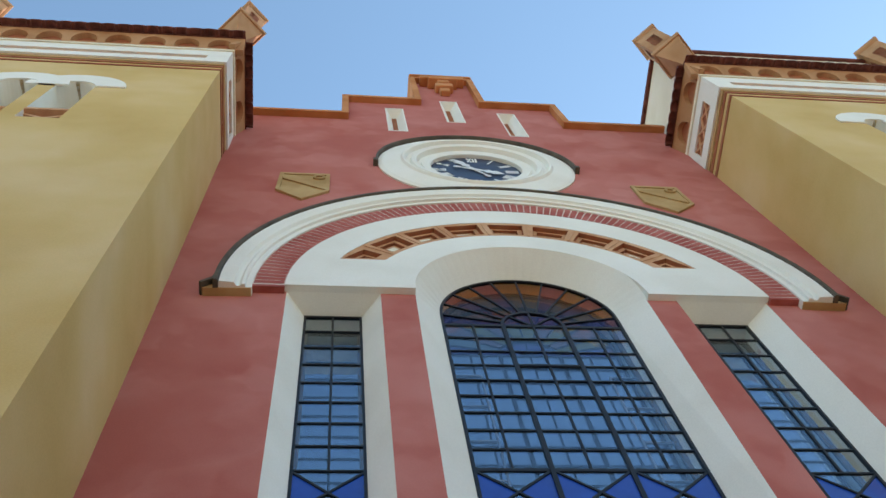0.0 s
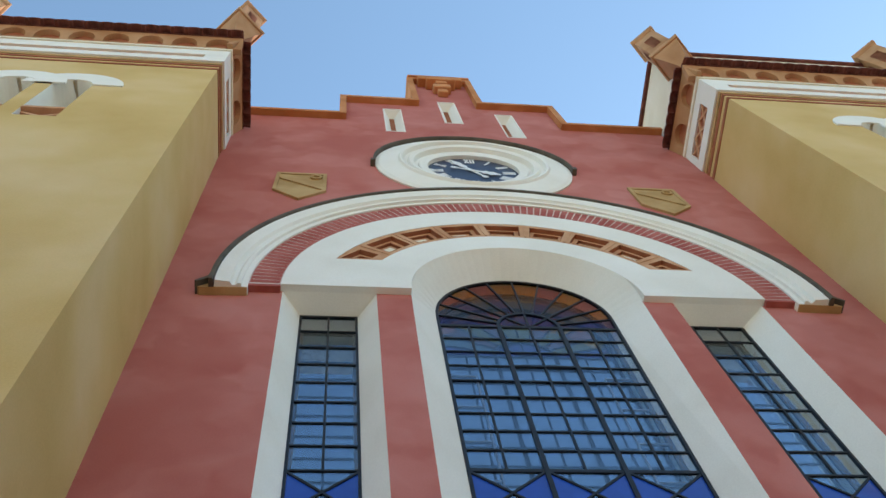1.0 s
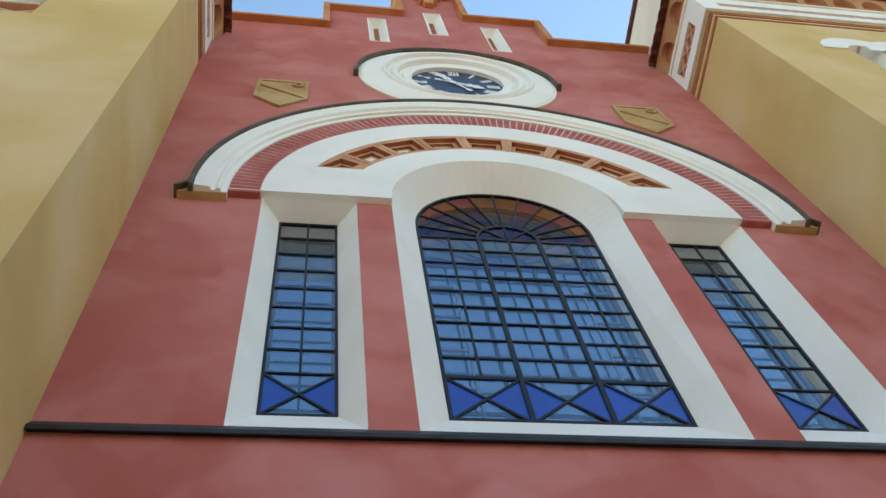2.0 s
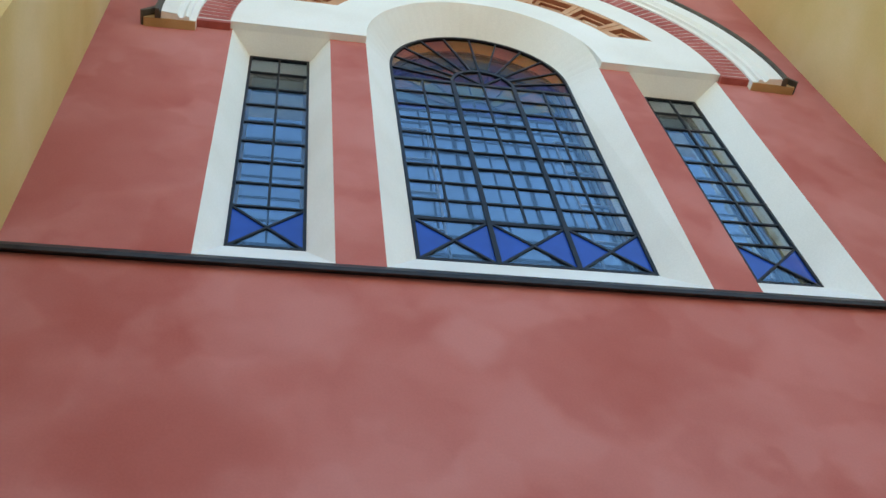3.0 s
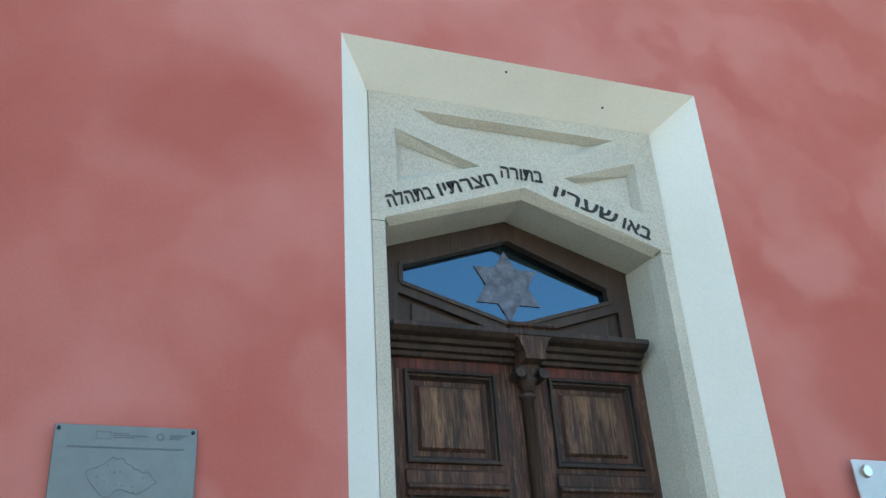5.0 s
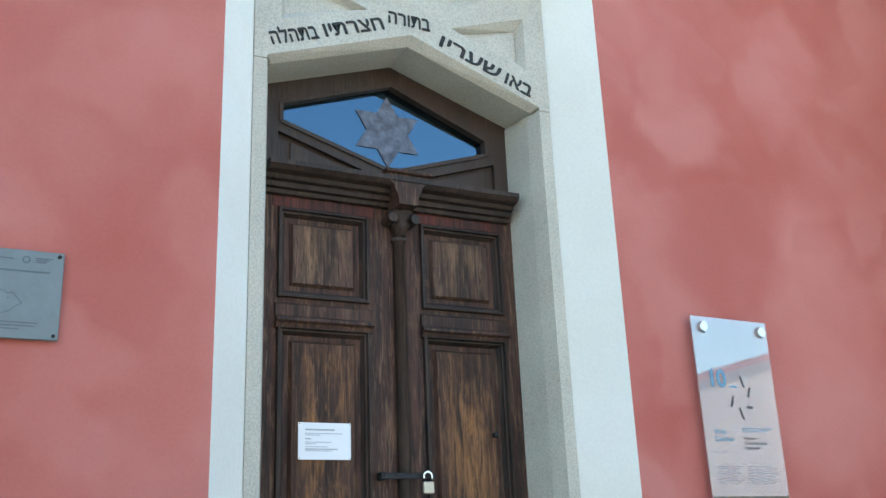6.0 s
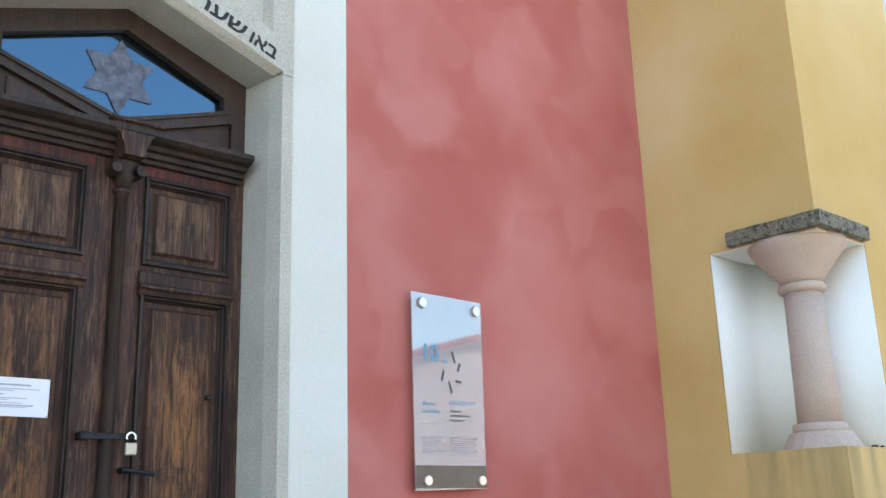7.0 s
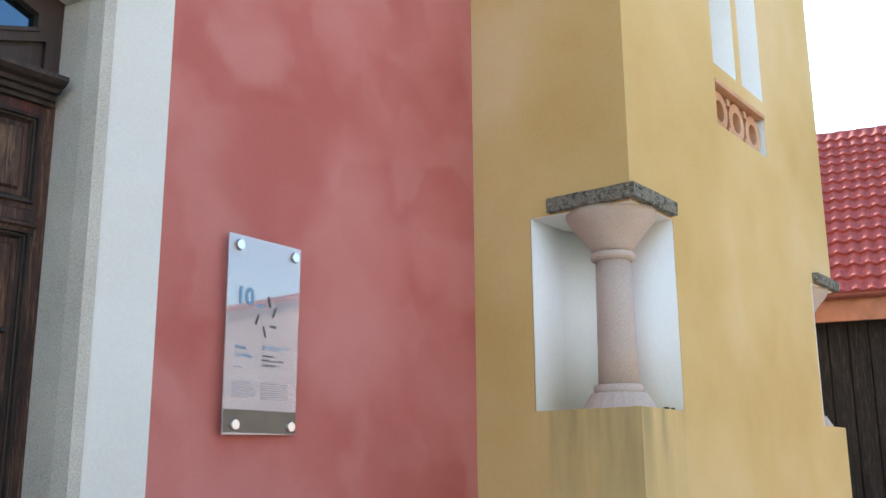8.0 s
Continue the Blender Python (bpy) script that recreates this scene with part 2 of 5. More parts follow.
def wood(name, base, worn, dark, amount=(0.5, 0.72), rough=0.6, flake=0.35, middle=False):
    """Old oiled boards: grain along z, patches worn to the bare wood, pale flaked streaks and dark cracks."""
    m, nt, b = node_mat(name, rough, 0, 0.3)
    grain = noise_tex(nt, coords(nt, (34, 34, 2.4)), 1.0, 6, 0.72, 1.1)
    fine = noise_tex(nt, coords(nt, (130, 130, 4)), 1.0, 4, 0.7, 0.3)
    patch = noise_tex(nt, coords(nt, (7.5, 7.5, 2.6)), 1.0, 6, 0.68, 0.9)
    col = ramp(nt, grain, [(0.36, dark), (0.50, base), (0.66, tuple(c * 1.5 for c in base))])
    bare = ramp(nt, grain, [(0.36, tuple(c * 0.15 for c in worn)), (0.48, tuple(c * 0.6 for c in worn)), (0.62, worn)])
    worn_fac = ramp(nt, patch, [(amount[0], (0, 0, 0)), (amount[1], (1, 1, 1))])
    if middle:
        tc = nt.nodes.new("ShaderNodeTexCoord")
        sp = nt.nodes.new("ShaderNodeSeparateXYZ")
        nt.links.new(tc.outputs["Generated"], sp.inputs[0])
        across = ramp(nt, sp.outputs[0], [(0.04, (0.0,) * 3), (0.30, (0.9,) * 3), (0.72, (0.9,) * 3), (0.97, (0.0,) * 3)])
        along = ramp(nt, sp.outputs[2], [(0.0, (0.2,) * 3), (0.25, (1,) * 3), (0.86, (1,) * 3), (1.0, (0.25,) * 3)])
        worn_fac = mix(nt, 1.0, mix(nt, 1.0, worn_fac, across, "MULTIPLY"), along, "MULTIPLY")
    col = mix(nt, worn_fac, col, bare)
    soot = noise_tex(nt, coords(nt, (5, 5, 1.1)), 1.0, 4, 0.6, 0.5)
    col = mix(nt, ramp(nt, soot, [(0.44, (0, 0, 0)), (0.66, (0.75,) * 3)]), col, dark)
    spots = noise_tex(nt, coords(nt, (48, 48, 3.2)), 1.0, 5, 0.75, 1.0)
    streak = ramp(nt, spots, [(0.535, (0, 0, 0)), (0.62, (flake,) * 3)])
    col = mix(nt, streak, col, tuple(min(1.0, c * 1.25 + 0.03) for c in worn))
    col = mix(nt, ramp(nt, fine, [(0.34, (0.9,) * 3), (0.45, (0,) * 3)]), col, dark)
    nt.links.new(col, b.inputs["Base Color"])
    bump(nt, b, mix(nt, 0.4, grain, fine), 0.9, 0.008)
    return m


WOOD = wood("old_brown_door_wood", (0.070, 0.032, 0.022), (0.25, 0.135, 0.075), (0.020, 0.012, 0.010), (0.56, 0.74), 0.65, 0.34)
WOOD_PANEL = wood("worn_panel_wood", (0.075, 0.035, 0.022), (0.36, 0.16, 0.06), (0.020, 0.011, 0.008), (0.44, 0.58), 0.65, 0.28, True)
WOOD_PALE = wood("pale_worn_panel_wood", (0.080, 0.040, 0.028), (0.32, 0.18, 0.10), (0.020, 0.011, 0.008), (0.43, 0.58), 0.65, 0.28, True)
WOOD_RED = wood("reddish_rail_wood", (0.105, 0.026, 0.019), (0.15, 0.06, 0.035), (0.022, 0.010, 0.008), (0.5, 0.8), 0.6, 0.2)
WOOD_TOP = wood("smooth_brown_frame_wood", (0.052, 0.033, 0.024), (0.062, 0.041, 0.030), (0.042, 0.026, 0.019), (0.5, 0.8), 0.5, 0.03)
WOOD_DARK = wood("dark_moulding_wood", (0.045, 0.027, 0.020), (0.13, 0.075, 0.045), (0.012, 0.008, 0.007), (0.6, 0.85), 0.5, 0.05)
BARN_WOOD = wood("dark_barn_boards", (0.020, 0.015, 0.012), (0.05, 0.038, 0.03), (0.008, 0.006, 0.006), (0.55, 0.8), 0.85)


# ---- mesh helpers ----
def thing(name, base, label="", category="", group="", kind=""):
    e = new(name)
    e.location = base
    e["base"] = base
    return tagged(e, label, category, group, kind)


def base_of(ob):
    while ob.parent:
        ob = ob.parent
    return Vector(ob.location)


def to_object(name, bm, material, shift=(0, 0, 0), smooth=False):
    bmesh.ops.recalc_face_normals(bm, faces=bm.faces)
    me = bpy.data.meshes.new(name)
    if any(shift):
        bmesh.ops.translate(bm, vec=-Vector(shift), verts=bm.verts)
    bm.to_mesh(me)
    bm.free()
    me.materials.append(material)
    if smooth:
        for p in me.polygons:
            p.use_smooth = True
    return new(name, me)


def part(name, bm, material, parent, label="", smooth=False):
    ob = to_object(name, bm, material, base_of(parent), smooth)
    ob.parent = parent
    if label:
        ob["label"] = label
    return ob


def solid(name, bm, material, label="", category="", kind="", group="", smooth=False):
    return tagged(to_object(name, bm, material, (0, 0, 0), smooth), label, category, group, kind)


def box(bm, x0, x1, y0, y1, z0, z1, bevel=0.0):
    r = bmesh.ops.create_cube(bm, size=1, matrix=Matrix.Translation(((x0 + x1) / 2, (y0 + y1) / 2, (z0 + z1) / 2)) @ Matrix.Diagonal((abs(x1 - x0), abs(y1 - y0), abs(z1 - z0), 1)))
    if bevel:
        es = list({e for v in r["verts"] for e in v.link_edges})
        bmesh.ops.bevel(bm, geom=es, offset=bevel, segments=1, affect="EDGES", profile=0.5)
    return bm


def a_box(*a, bevel=0.0):
    return box(bmesh.new(), *a, bevel=bevel)


def flat(x, z, y):
    return (x, y, z)


def side(y, z, x):
    return (x, y, z)


def plate(bm, outer, holes=(), d0=0.0, d1=0.1, place=flat):
    """A slab between depths d0 and d1 with holes right through it; outlines in the plane's two coordinates."""
    for d in (d0, d1):
        edges = []
        for loop in (outer, *holes):
            vs = [bm.verts.new(place(a, b, d)) for a, b in loop]
            edges += [bm.edges.new((vs[i], vs[(i + 1) % len(vs)])) for i in range(len(vs))]
        bmesh.ops.triangle_fill(bm, use_beauty=True, use_dissolve=False, edges=edges)
    for loop in (outer, *holes):
        n = len(loop)
        for i in range(n):
            (a, b), (c, d) = loop[i], loop[(i + 1) % n]
            bm.faces.new([bm.verts.new(place(*p)) for p in ((a, b, d0), (c, d, d0), (c, d, d1), (a, b, d1))])
    bmesh.ops.remove_doubles(bm, verts=bm.verts, dist=1e-5)
    return bm


def a_plate(outer, holes=(), d0=0.0, d1=0.1, place=flat):
    return plate(bmesh.new(), outer, holes, d0, d1, place)


def rect(a0, a1, b0, b1):
    return [(a0, b0), (a1, b0), (a1, b1), (a0, b1)]


def arc(cx, cz, r, a0, a1, n):
    return [(cx + r * math.cos(radians(a0 + (a1 - a0) * i / n)), cz + r * math.sin(radians(a0 + (a1 - a0) * i / n))) for i in range(n + 1)]


def splay(bm, front, back, yf, yb, place=flat):
    n = len(front)
    a = [bm.verts.new(place(*p, yf)) for p in front]
    b = [bm.verts.new(place(*p, yb)) for p in back]
    for i in range(n):
        bm.faces.new((a[i], a[(i + 1) % n], b[(i + 1) % n], b[i]))
    return bm


def sweep(bm, profile, cx, cz, a0, a1, n, closed=False):
    """A profile of (radius, y) swept round the point (cx, cz) of the facade."""
    rings = []
    steps = n if closed else n + 1
    for i in range(steps):
        a = radians(a0 + (a1 - a0) * i / n)
        rings.append([bm.verts.new((cx + r * math.cos(a), y, cz + r * math.sin(a))) for r, y in profile])
    k = len(profile)
    for i in range(n):
        p, q = rings[i], rings[(i + 1) % steps]
        for j in range(k):
            bm.faces.new((p[j], p[(j + 1) % k], q[(j + 1) % k], q[j]))
    if not closed:
        bm.faces.new(rings[0])
        bm.faces.new(rings[-1])
    return bm


def bar(bm, p, q, w, y0, y1):
    """A straight glazing bar of width w between two points of a facade plane."""
    (a, b), (c, d) = p, q
    l = math.hypot(c - a, d - b)
    nx, nz = -(d - b) / l * w / 2, (c - a) / l * w / 2
    return plate(bm, [(a + nx, b + nz), (c + nx, d + nz), (c - nx, d - nz), (a - nx, b - nz)], (), y0, y1)


def lathe(bm, profile, x, y, n=24):
    rings = [[bm.verts.new((x + r * math.cos(2 * math.pi * i / n), y + r * math.sin(2 * math.pi * i / n), z)) for i in range(n)] for r, z in profile]
    for p, q in zip(rings, rings[1:]):
        for i in range(n):
            bm.faces.new((p[i], p[(i + 1) % n], q[(i + 1) % n], q[i]))
    bm.faces.new(rings[0])
    bm.faces.new(rings[-1])
    return bm


# ---- the plan ----
HALF, FRONT, OUT = 3.81, -1.286, 8.24  # facade half width; towers' front plane and outer side
ARCH_Z, SPRING = 10.93, 11.0
EAVE = 17.48


def gable(h, grow=0.0):
    g = grow
    return [(HALF, h), (HALF, 18.5 + g), (1.93 + g, 18.5 + g), (1.93 + g, 19.85 + g), (0.55 + g, 19.85 + g), (0.55 + g, 21.9 + g),
            (-0.55 - g, 21.9 + g), (-0.55 - g, 19.85 + g), (-1.93 - g, 19.85 + g), (-1.93 - g, 18.5 + g), (-HALF, 18.5 + g), (-HALF, h)]


# ---- ground ----
g = bmesh.new()
bmesh.ops.create_grid(g, x_segments=60, y_segments=60, size=900)
solid("ground", g, EARTH, "pale trodden gravel ground before the building", "ground", "structure")

# ---- central facade ----
win_l = rect(-2.58, -1.613, 7.128, 10.98)
win_r = rect(1.576, 2.58, 7.128, 10.98)
win_c = [(-1.255, 7.128), (1.18, 7.128), (1.245, SPRING)] + arc(0, SPRING, 1.25, 2, 180, 32)
door_hole = rect(-1.072, 1.072, 0.62, 5.03)
slots = [(cx, z0, z1) for cx, z0, z1 in ((-1.085, 17.83, 19.45), (0.0, 18.62, 20.25), (1.01, 17.80, 19.43))]
slot_holes = [rect(cx - 0.15, cx + 0.15, z0, z1) for cx, z0, z1 in slots]
fz = ARCH_Z - 0.06
fa = math.degrees(math.asin((11.73 - fz) / 2.22))
fb = math.degrees(math.asin((11.73 - fz) / 1.76))
frieze_hole = arc(0, fz, 2.22, fa, 180 - fa, 40) + arc(0, fz, 1.76, 180 - fb, fb, 40)
clock_hole = arc(0, 15.79, 0.95, 0, 360, 40)[:-1]
facade = solid("wall_facade", a_plate(gable(0.0), [win_l, win_r, win_c, door_hole, clock_hole, frieze_hole, *slot_holes], 0, 0.55),
               RED, "blotchy red limewashed facade wall with stepped gable", "wall", "structure")

cop = bmesh.new()
outline = gable(18.4)[1:-1]
grown = gable(18.4, 0.12)[1:-1]
for i in range(len(outline) - 1):
    plate(cop, [outline[i], outline[i + 1], grown[i + 1], grown[i]], (), -0.12, 0.62)
solid("gable_coping", cop, ORANGE, "orange painted coping along the stepped gable", "coping", "structure")

# reveals of the openings, splayed white
glass_l = rect(-2.396, -1.80, 7.60, 10.935)
rev = splay(bmesh.new(), win_l, glass_l, 0, 0.25)
solid("window_reveal_1", rev, WHITE, "white splayed reveal of the narrow window", "window reveal", "structure")
rev = splay(bmesh.new(), win_r, rect(1.80, 2.396, 7.60, 10.935), 0, 0.25)
solid("window_reveal_2", rev, WHITE, "white splayed reveal of the narrow window", "window reveal", "structure")
glass_c = [(-0.975, 7.60), (0.975, 7.60), (0.97, 11.0)] + arc(0, 11.05, 0.97, 2, 180, 32)
rev = bmesh.new()
front_c = [(x, 0.0, z) for x, z in win_c[:2]] + [(1.244, 0.0, 10.981)] + [(x, -0.0805 * min(1.0, max(0.0, z - SPRING) / 0.5), z) for x, z in win_c[2:]] + [(-1.25, 0.0, 10.981)]
back_c = [*glass_c[:2], (0.972, 10.97), *glass_c[2:], (-0.972, 10.97)]
fv = [rev.verts.new(p) for p in front_c]
bv = [rev.verts.new((x, 0.25, z)) for x, z in back_c]
for k in range(len(fv)):
    m = (k + 1) % len(fv)
    rev.faces.new((fv[k], fv[m], bv[m], bv[k]))
solid("window_reveal_3", rev, WHITE, "white splayed reveal of the arched window", "window reveal", "structure")
stone_open = rect(-0.868, 0.868, 0.62, 4.87)
rev = splay(bmesh.new(), door_hole, stone_open, 0, 0.245)
solid("door_reveal", rev, WHITE, "white splayed reveal round the stone portal", "door reveal", "structure")

# window ledge across the facade
led = bmesh.new()
vs = [(0.0, 7.128), (-0.062, 7.012), (-0.062, 6.97), (-0.050, 6.97), (-0.050, 6.988), (0.0, 7.01)]
plate(led, vs, (), -HALF + 0.004, HALF - 0.004, side)
solid("window_ledge", led, LEDGE, "dark sheet metal ledge under the windows", "ledge", "structure")

# room behind the glass, its walls coloured near black as unlit
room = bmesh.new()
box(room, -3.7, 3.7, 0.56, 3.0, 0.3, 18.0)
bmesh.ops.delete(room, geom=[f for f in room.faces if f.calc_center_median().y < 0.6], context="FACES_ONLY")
solid("interior_wall", room, UNLIT, "interior behind the windows, coloured near black as unlit", "wall", "structure")


# ---- windows ----
def pane_set(parent, polys, material, label="", y=0.262):
    for p in polys:
        part("pane", a_plate(p, (), y, y + 0.006), material, parent, label)


def narrow_window(s):
    w = thing("window_1" if s < 0 else "window_2", (s * 2.1, 0.25, 7.58), "narrow iron-framed window with small panes and cobalt triangles", "window", "narrow windows", "structure")
    x0, x1 = sorted((s * 2.396, s * 1.80))
    xm, zb, zx, zt = (x0 + x1) / 2, 7.60, 8.165, 10.935
    part("window_frame", a_plate(rect(x0, x1, zb, zt), [rect(x0 + 0.025, x1 - 0.025, zb + 0.025, zt - 0.025)], 0.245, 0.28), IRON, w)
    rows = [zx + (zt - zx) * i / 8 for i in range(9)]
    for z in rows[:-1]:
        part("glazing_bar", bar(bmesh.new(), (x0, z), (x1, z), 0.021, 0.25, 0.27), IRON, w)
    part("glazing_bar", bar(bmesh.new(), (xm, zx), (xm, zt), 0.021, 0.251, 0.269), IRON, w)
    part("glazing_bar", bar(bmesh.new(), (x0, zb), (x1, zx), 0.020, 0.25, 0.27), IRON, w)
    part("glazing_bar", bar(bmesh.new(), (x0, zx), (x1, zb), 0.020, 0.249, 0.271), IRON, w)
    for z0, z1 in zip(rows, rows[1:]):
        pane_set(w, [rect(x0, xm, z0, z1), rect(xm, x1, z0, z1)], GLASS)
    zc = (zb + zx) / 2
    pane_set(w, [[(x0, zb), (xm, zc), (x0, zx)], [(x1, zb), (x1, zx), (xm, zc)]], BLUE, "cobalt blue glass triangle")
    pane_set(w, [[(x0, zb), (x1, zb), (xm, zc)], [(x0, zx), (xm, zc), (x1, zx)]], GLASS)
    return w


def inner_casement(parent, outline, xs, zs_in):
    """Plastered cavity behind the outer glass, closed by a second glazed sash."""
    cx = sum(x for x, _ in outline) / len(outline)
    part("cavity_reveal", splay(bmesh.new(), outline, outline, 0.281, 0.415), WHITE, parent, "white plastered lining between the two sashes")
    cz_in = (outline[0][1] + max(z for _, z in outline)) / 2
    hgt = max(z for _, z in outline) - outline[0][1]
    wid = max(x for x, _ in outline) - min(x for x, _ in outline)
    kx, kz = 1 - 0.09 / wid, 1 - 0.11 / hgt
    hole = [(cx + (x - cx) * kx, cz_in + (z - cz_in) * kz) for x, z in outline]
    part("inner_sash", a_plate(outline, [hole], 0.415, 0.457), SASH, parent, "brown inner sash")
    part("inner_pane", a_plate(hole, (), 0.436, 0.440), INNER_GLASS, parent, "inner glass reflecting the sky")
    lo_x, hi_x = min(x for x, _ in hole), max(x for x, _ in hole)
    # thin pale bars modelled in place of the outer bars' reflections
    for x in xs:
        part("reflected_bar", bar(bmesh.new(), (x, hole[0][1]), (x, max(zs_in)), 0.016, 0.420, 0.434), BAR_REFLECTION, parent)
    for z in zs_in:
        for a, b in ((lo_x, min(xs)), (max(xs), hi_x)):
            part("reflected_bar", bar(bmesh.new(), (a, z), (b, z), 0.014, 0.421, 0.435), BAR_REFLECTION, parent)


for s in (-1, 1):
    x0, x1 = sorted((s * 2.396, s * 1.80))
    inner_casement(narrow_window(s), rect(x0, x1, 7.60, 10.935), (), ())

w = thing("window_3", (0, 0.25, 7.58), "large arched iron window with fanlight of coloured glass", "window", "", "structure")
zb, zx, zs, R = 7.60, 8.19, 10.81, 0.97
ring = [(-R, zb), (R, zb)] + arc(0, 11.05, R, 0, 180, 32)
ring_in = [(-R + 0.028, zb + 0.028), (R - 0.028, zb + 0.028)] + arc(0, 11.05, R - 0.028, 0, 180, 32)
part("window_frame", a_plate(ring, [ring_in], 0.243, 0.28), IRON, w)
cols = [-R, -0.645, -0.325, 0.0, 0.325, 0.645, R]
rows = [zx + (zs - zx) * i / 9 for i in range(10)]
for z in rows:
    part("glazing_bar", bar(bmesh.new(), (-R, z), (R, z), 0.04 if z in (rows[0], rows[-1]) else 0.020, 0.25, 0.27), IRON, w)
part("transom_bar", bar(bmesh.new(), (-0.325, rows[6]), (0.325, rows[6]), 0.032, 0.243, 0.272), IRON, w)
for x in cols[1:-1]:
    thick = abs(abs(x) - 0.325) < 0.01
    part("mullion" if thick else "glazing_bar", bar(bmesh.new(), (x, zb if thick else zx), (x, zs), 0.04 if thick else 0.019, 0.242 if thick else 0.251, 0.273), IRON, w)
for z0, z1 in zip(rows, rows[1:]):
    pane_set(w, [rect(a, b, z0, z1) for a, b in zip(cols, cols[1:])], GLASS)
for a, b in ((-R, -0.325), (-0.325, 0.325), (0.325, R)):
    xm, zc = (a + b) / 2, (zb + zx) / 2
    part("glazing_bar", bar(bmesh.new(), (a, zb), (b, zx), 0.021, 0.25, 0.27), IRON, w)
    part("glazing_bar", bar(bmesh.new(), (a, zx), (b, zb), 0.021, 0.249, 0.271), IRON, w)
    pane_set(w, [[(a, zb), (xm, zc), (a, zx)], [(b, zb), (b, zx), (xm, zc)]], BLUE, "cobalt blue glass triangle")
    pane_set(w, [[(a, zb), (b, zb), (xm, zc)], [(a, zx), (xm, zc), (b, zx)]], GLASS)
inner_casement(w, ring, (-0.645, 0.645), [rows[k] + 0.1 for k in (0, 2, 4, 6)])
# fanlight
hub = 0.33
part("fanlight_hub", sweep(bmesh.new(), [(hub - 0.016, 0.245), (hub + 0.016, 0.245), (hub + 0.016, 0.275), (hub - 0.016, 0.275)], 0, zs, 0, 180, 20), IRON, w)
for k in range(1, 4):
    a = radians(k * 45)
    part("glazing_bar", bar(bmesh.new(), (0, zs), (hub * math.cos(a), zs + hub * math.sin(a)), 0.019, 0.25, 0.27), IRON, w)
for k in range(4):
    pane_set(w, [[(0, zs)] + arc(0, zs, hub, k * 45, k * 45 + 45, 4)], PURPLE, "violet glass")
fan_cols = (PURPLE, AMBER, ROSE, AMBER, ROSE, AMBER, AMBER, ROSE, AMBER, ROSE, SMOKE, PURPLE)


def fan_edge(a):
    """The point where a ray from the fanlight's hub meets the arched frame."""
    c, d = math.cos(radians(a)), math.sin(radians(a))
    r = 0.2
    while abs(r * c) < R and (zs + r * d < 11.05 or math.hypot(r * c, zs + r * d - 11.05) < R):
        r += 0.004
    return (r * c, zs + r * d)


for k in range(12):
    a0, a1 = k * 15.0, (k + 1) * 15.0
    pane_set(w, [arc(0, zs, hub, a1, a0, 2) + [fan_edge(a0 + 5.0 * j) for j in range(4)]], fan_cols[k], "tinted fanlight glass")
    if k:
        part("glazing_bar", bar(bmesh.new(), (hub * math.cos(radians(a0)), zs + hub * math.sin(radians(a0))), fan_edge(a0), 0.019, 0.25, 0.27), IRON, w)

# ---- arch over the windows ----
A = thing("window_arch", (0, -0.04, 10.98), "white arched hood over three windows with brick band and terracotta frieze", "arch hood", "", "structure")
zc = ARCH_Z - 0.06
x_in = math.sqrt(2.6 ** 2 - (10.98 - ARCH_Z) ** 2)
tymp = [(1.25, 10.98), (x_in, 10.98)] + arc(0, ARCH_Z, 2.6, 2, 178, 48) + [(-x_in, 10.98), (-1.25, 10.98)] + arc(0, SPRING, 1.25, 180, 0, 32)
fr_hole = frieze_hole
part("tympanum", a_plate(tymp, [fr_hole], -0.08, 0.0), WHITE, A)
part("frieze_back", a_plate(fr_hole, (), 0.09, 0.11), STRIPE, A, "recessed terracotta ground of the frieze")
part("mortar_band", sweep(bmesh.new(), [(2.6, 0.0), (2.6, -0.078), (2.925, -0.078), (2.925, 0.0)], 0, ARCH_Z, 1, 179, 64), MORTAR, A)
hood = [(2.925, 0.0), (2.925, -0.095), (2.985, -0.098), (2.99, -0.13), (3.02, -0.135), (3.05, -0.11), (3.08, -0.112), (3.10, -0.15), (3.25, -0.165), (3.26, -0.0)]
part("hood_mould", sweep(bmesh.new(), hood, 0, ARCH_Z, -1.6, 181.6, 72), WHITE, A)
cap = [(3.26, 0.0), (3.26, -0.165), (3.27, -0.19), (3.305, -0.19), (3.315, 0.0)]
part("metal_flashing", sweep(bmesh.new(), cap, 0, ARCH_Z, -1.8, 181.8, 72), METAL, A, "dark sheet metal flashing over the hood")
for s in (-1, 1):
    part("hood_stop", a_plate([(s * 2.93, 10.838), (s * 3.40, 10.822), (s * 3.415, 10.836), (s * 3.30, 10.93), (s * 3.262, 10.86), (s * 2.93, 10.855)], (), -0.09, 0.0), TAN, A, "tan stop under the hood's foot")
    part("flashing_tail", a_plate([(s * 3.265, 11.10), (s * 3.312, 11.10), (s * 3.328, 10.99), (s * 3.445, 10.855), (s * 3.425, 10.838), (s * 3.305, 10.945), (s * 3.262, 10.96)], (), -0.15, 0.0), METAL, A, "kicked-out foot of the metal flashing")
    part("brick_band_foot", a_plate(rect(*sorted((s * 2.60, s * 2.925)), 10.93, 10.975), (), -0.078, 0.0), BRICK, A)
n_br = 98
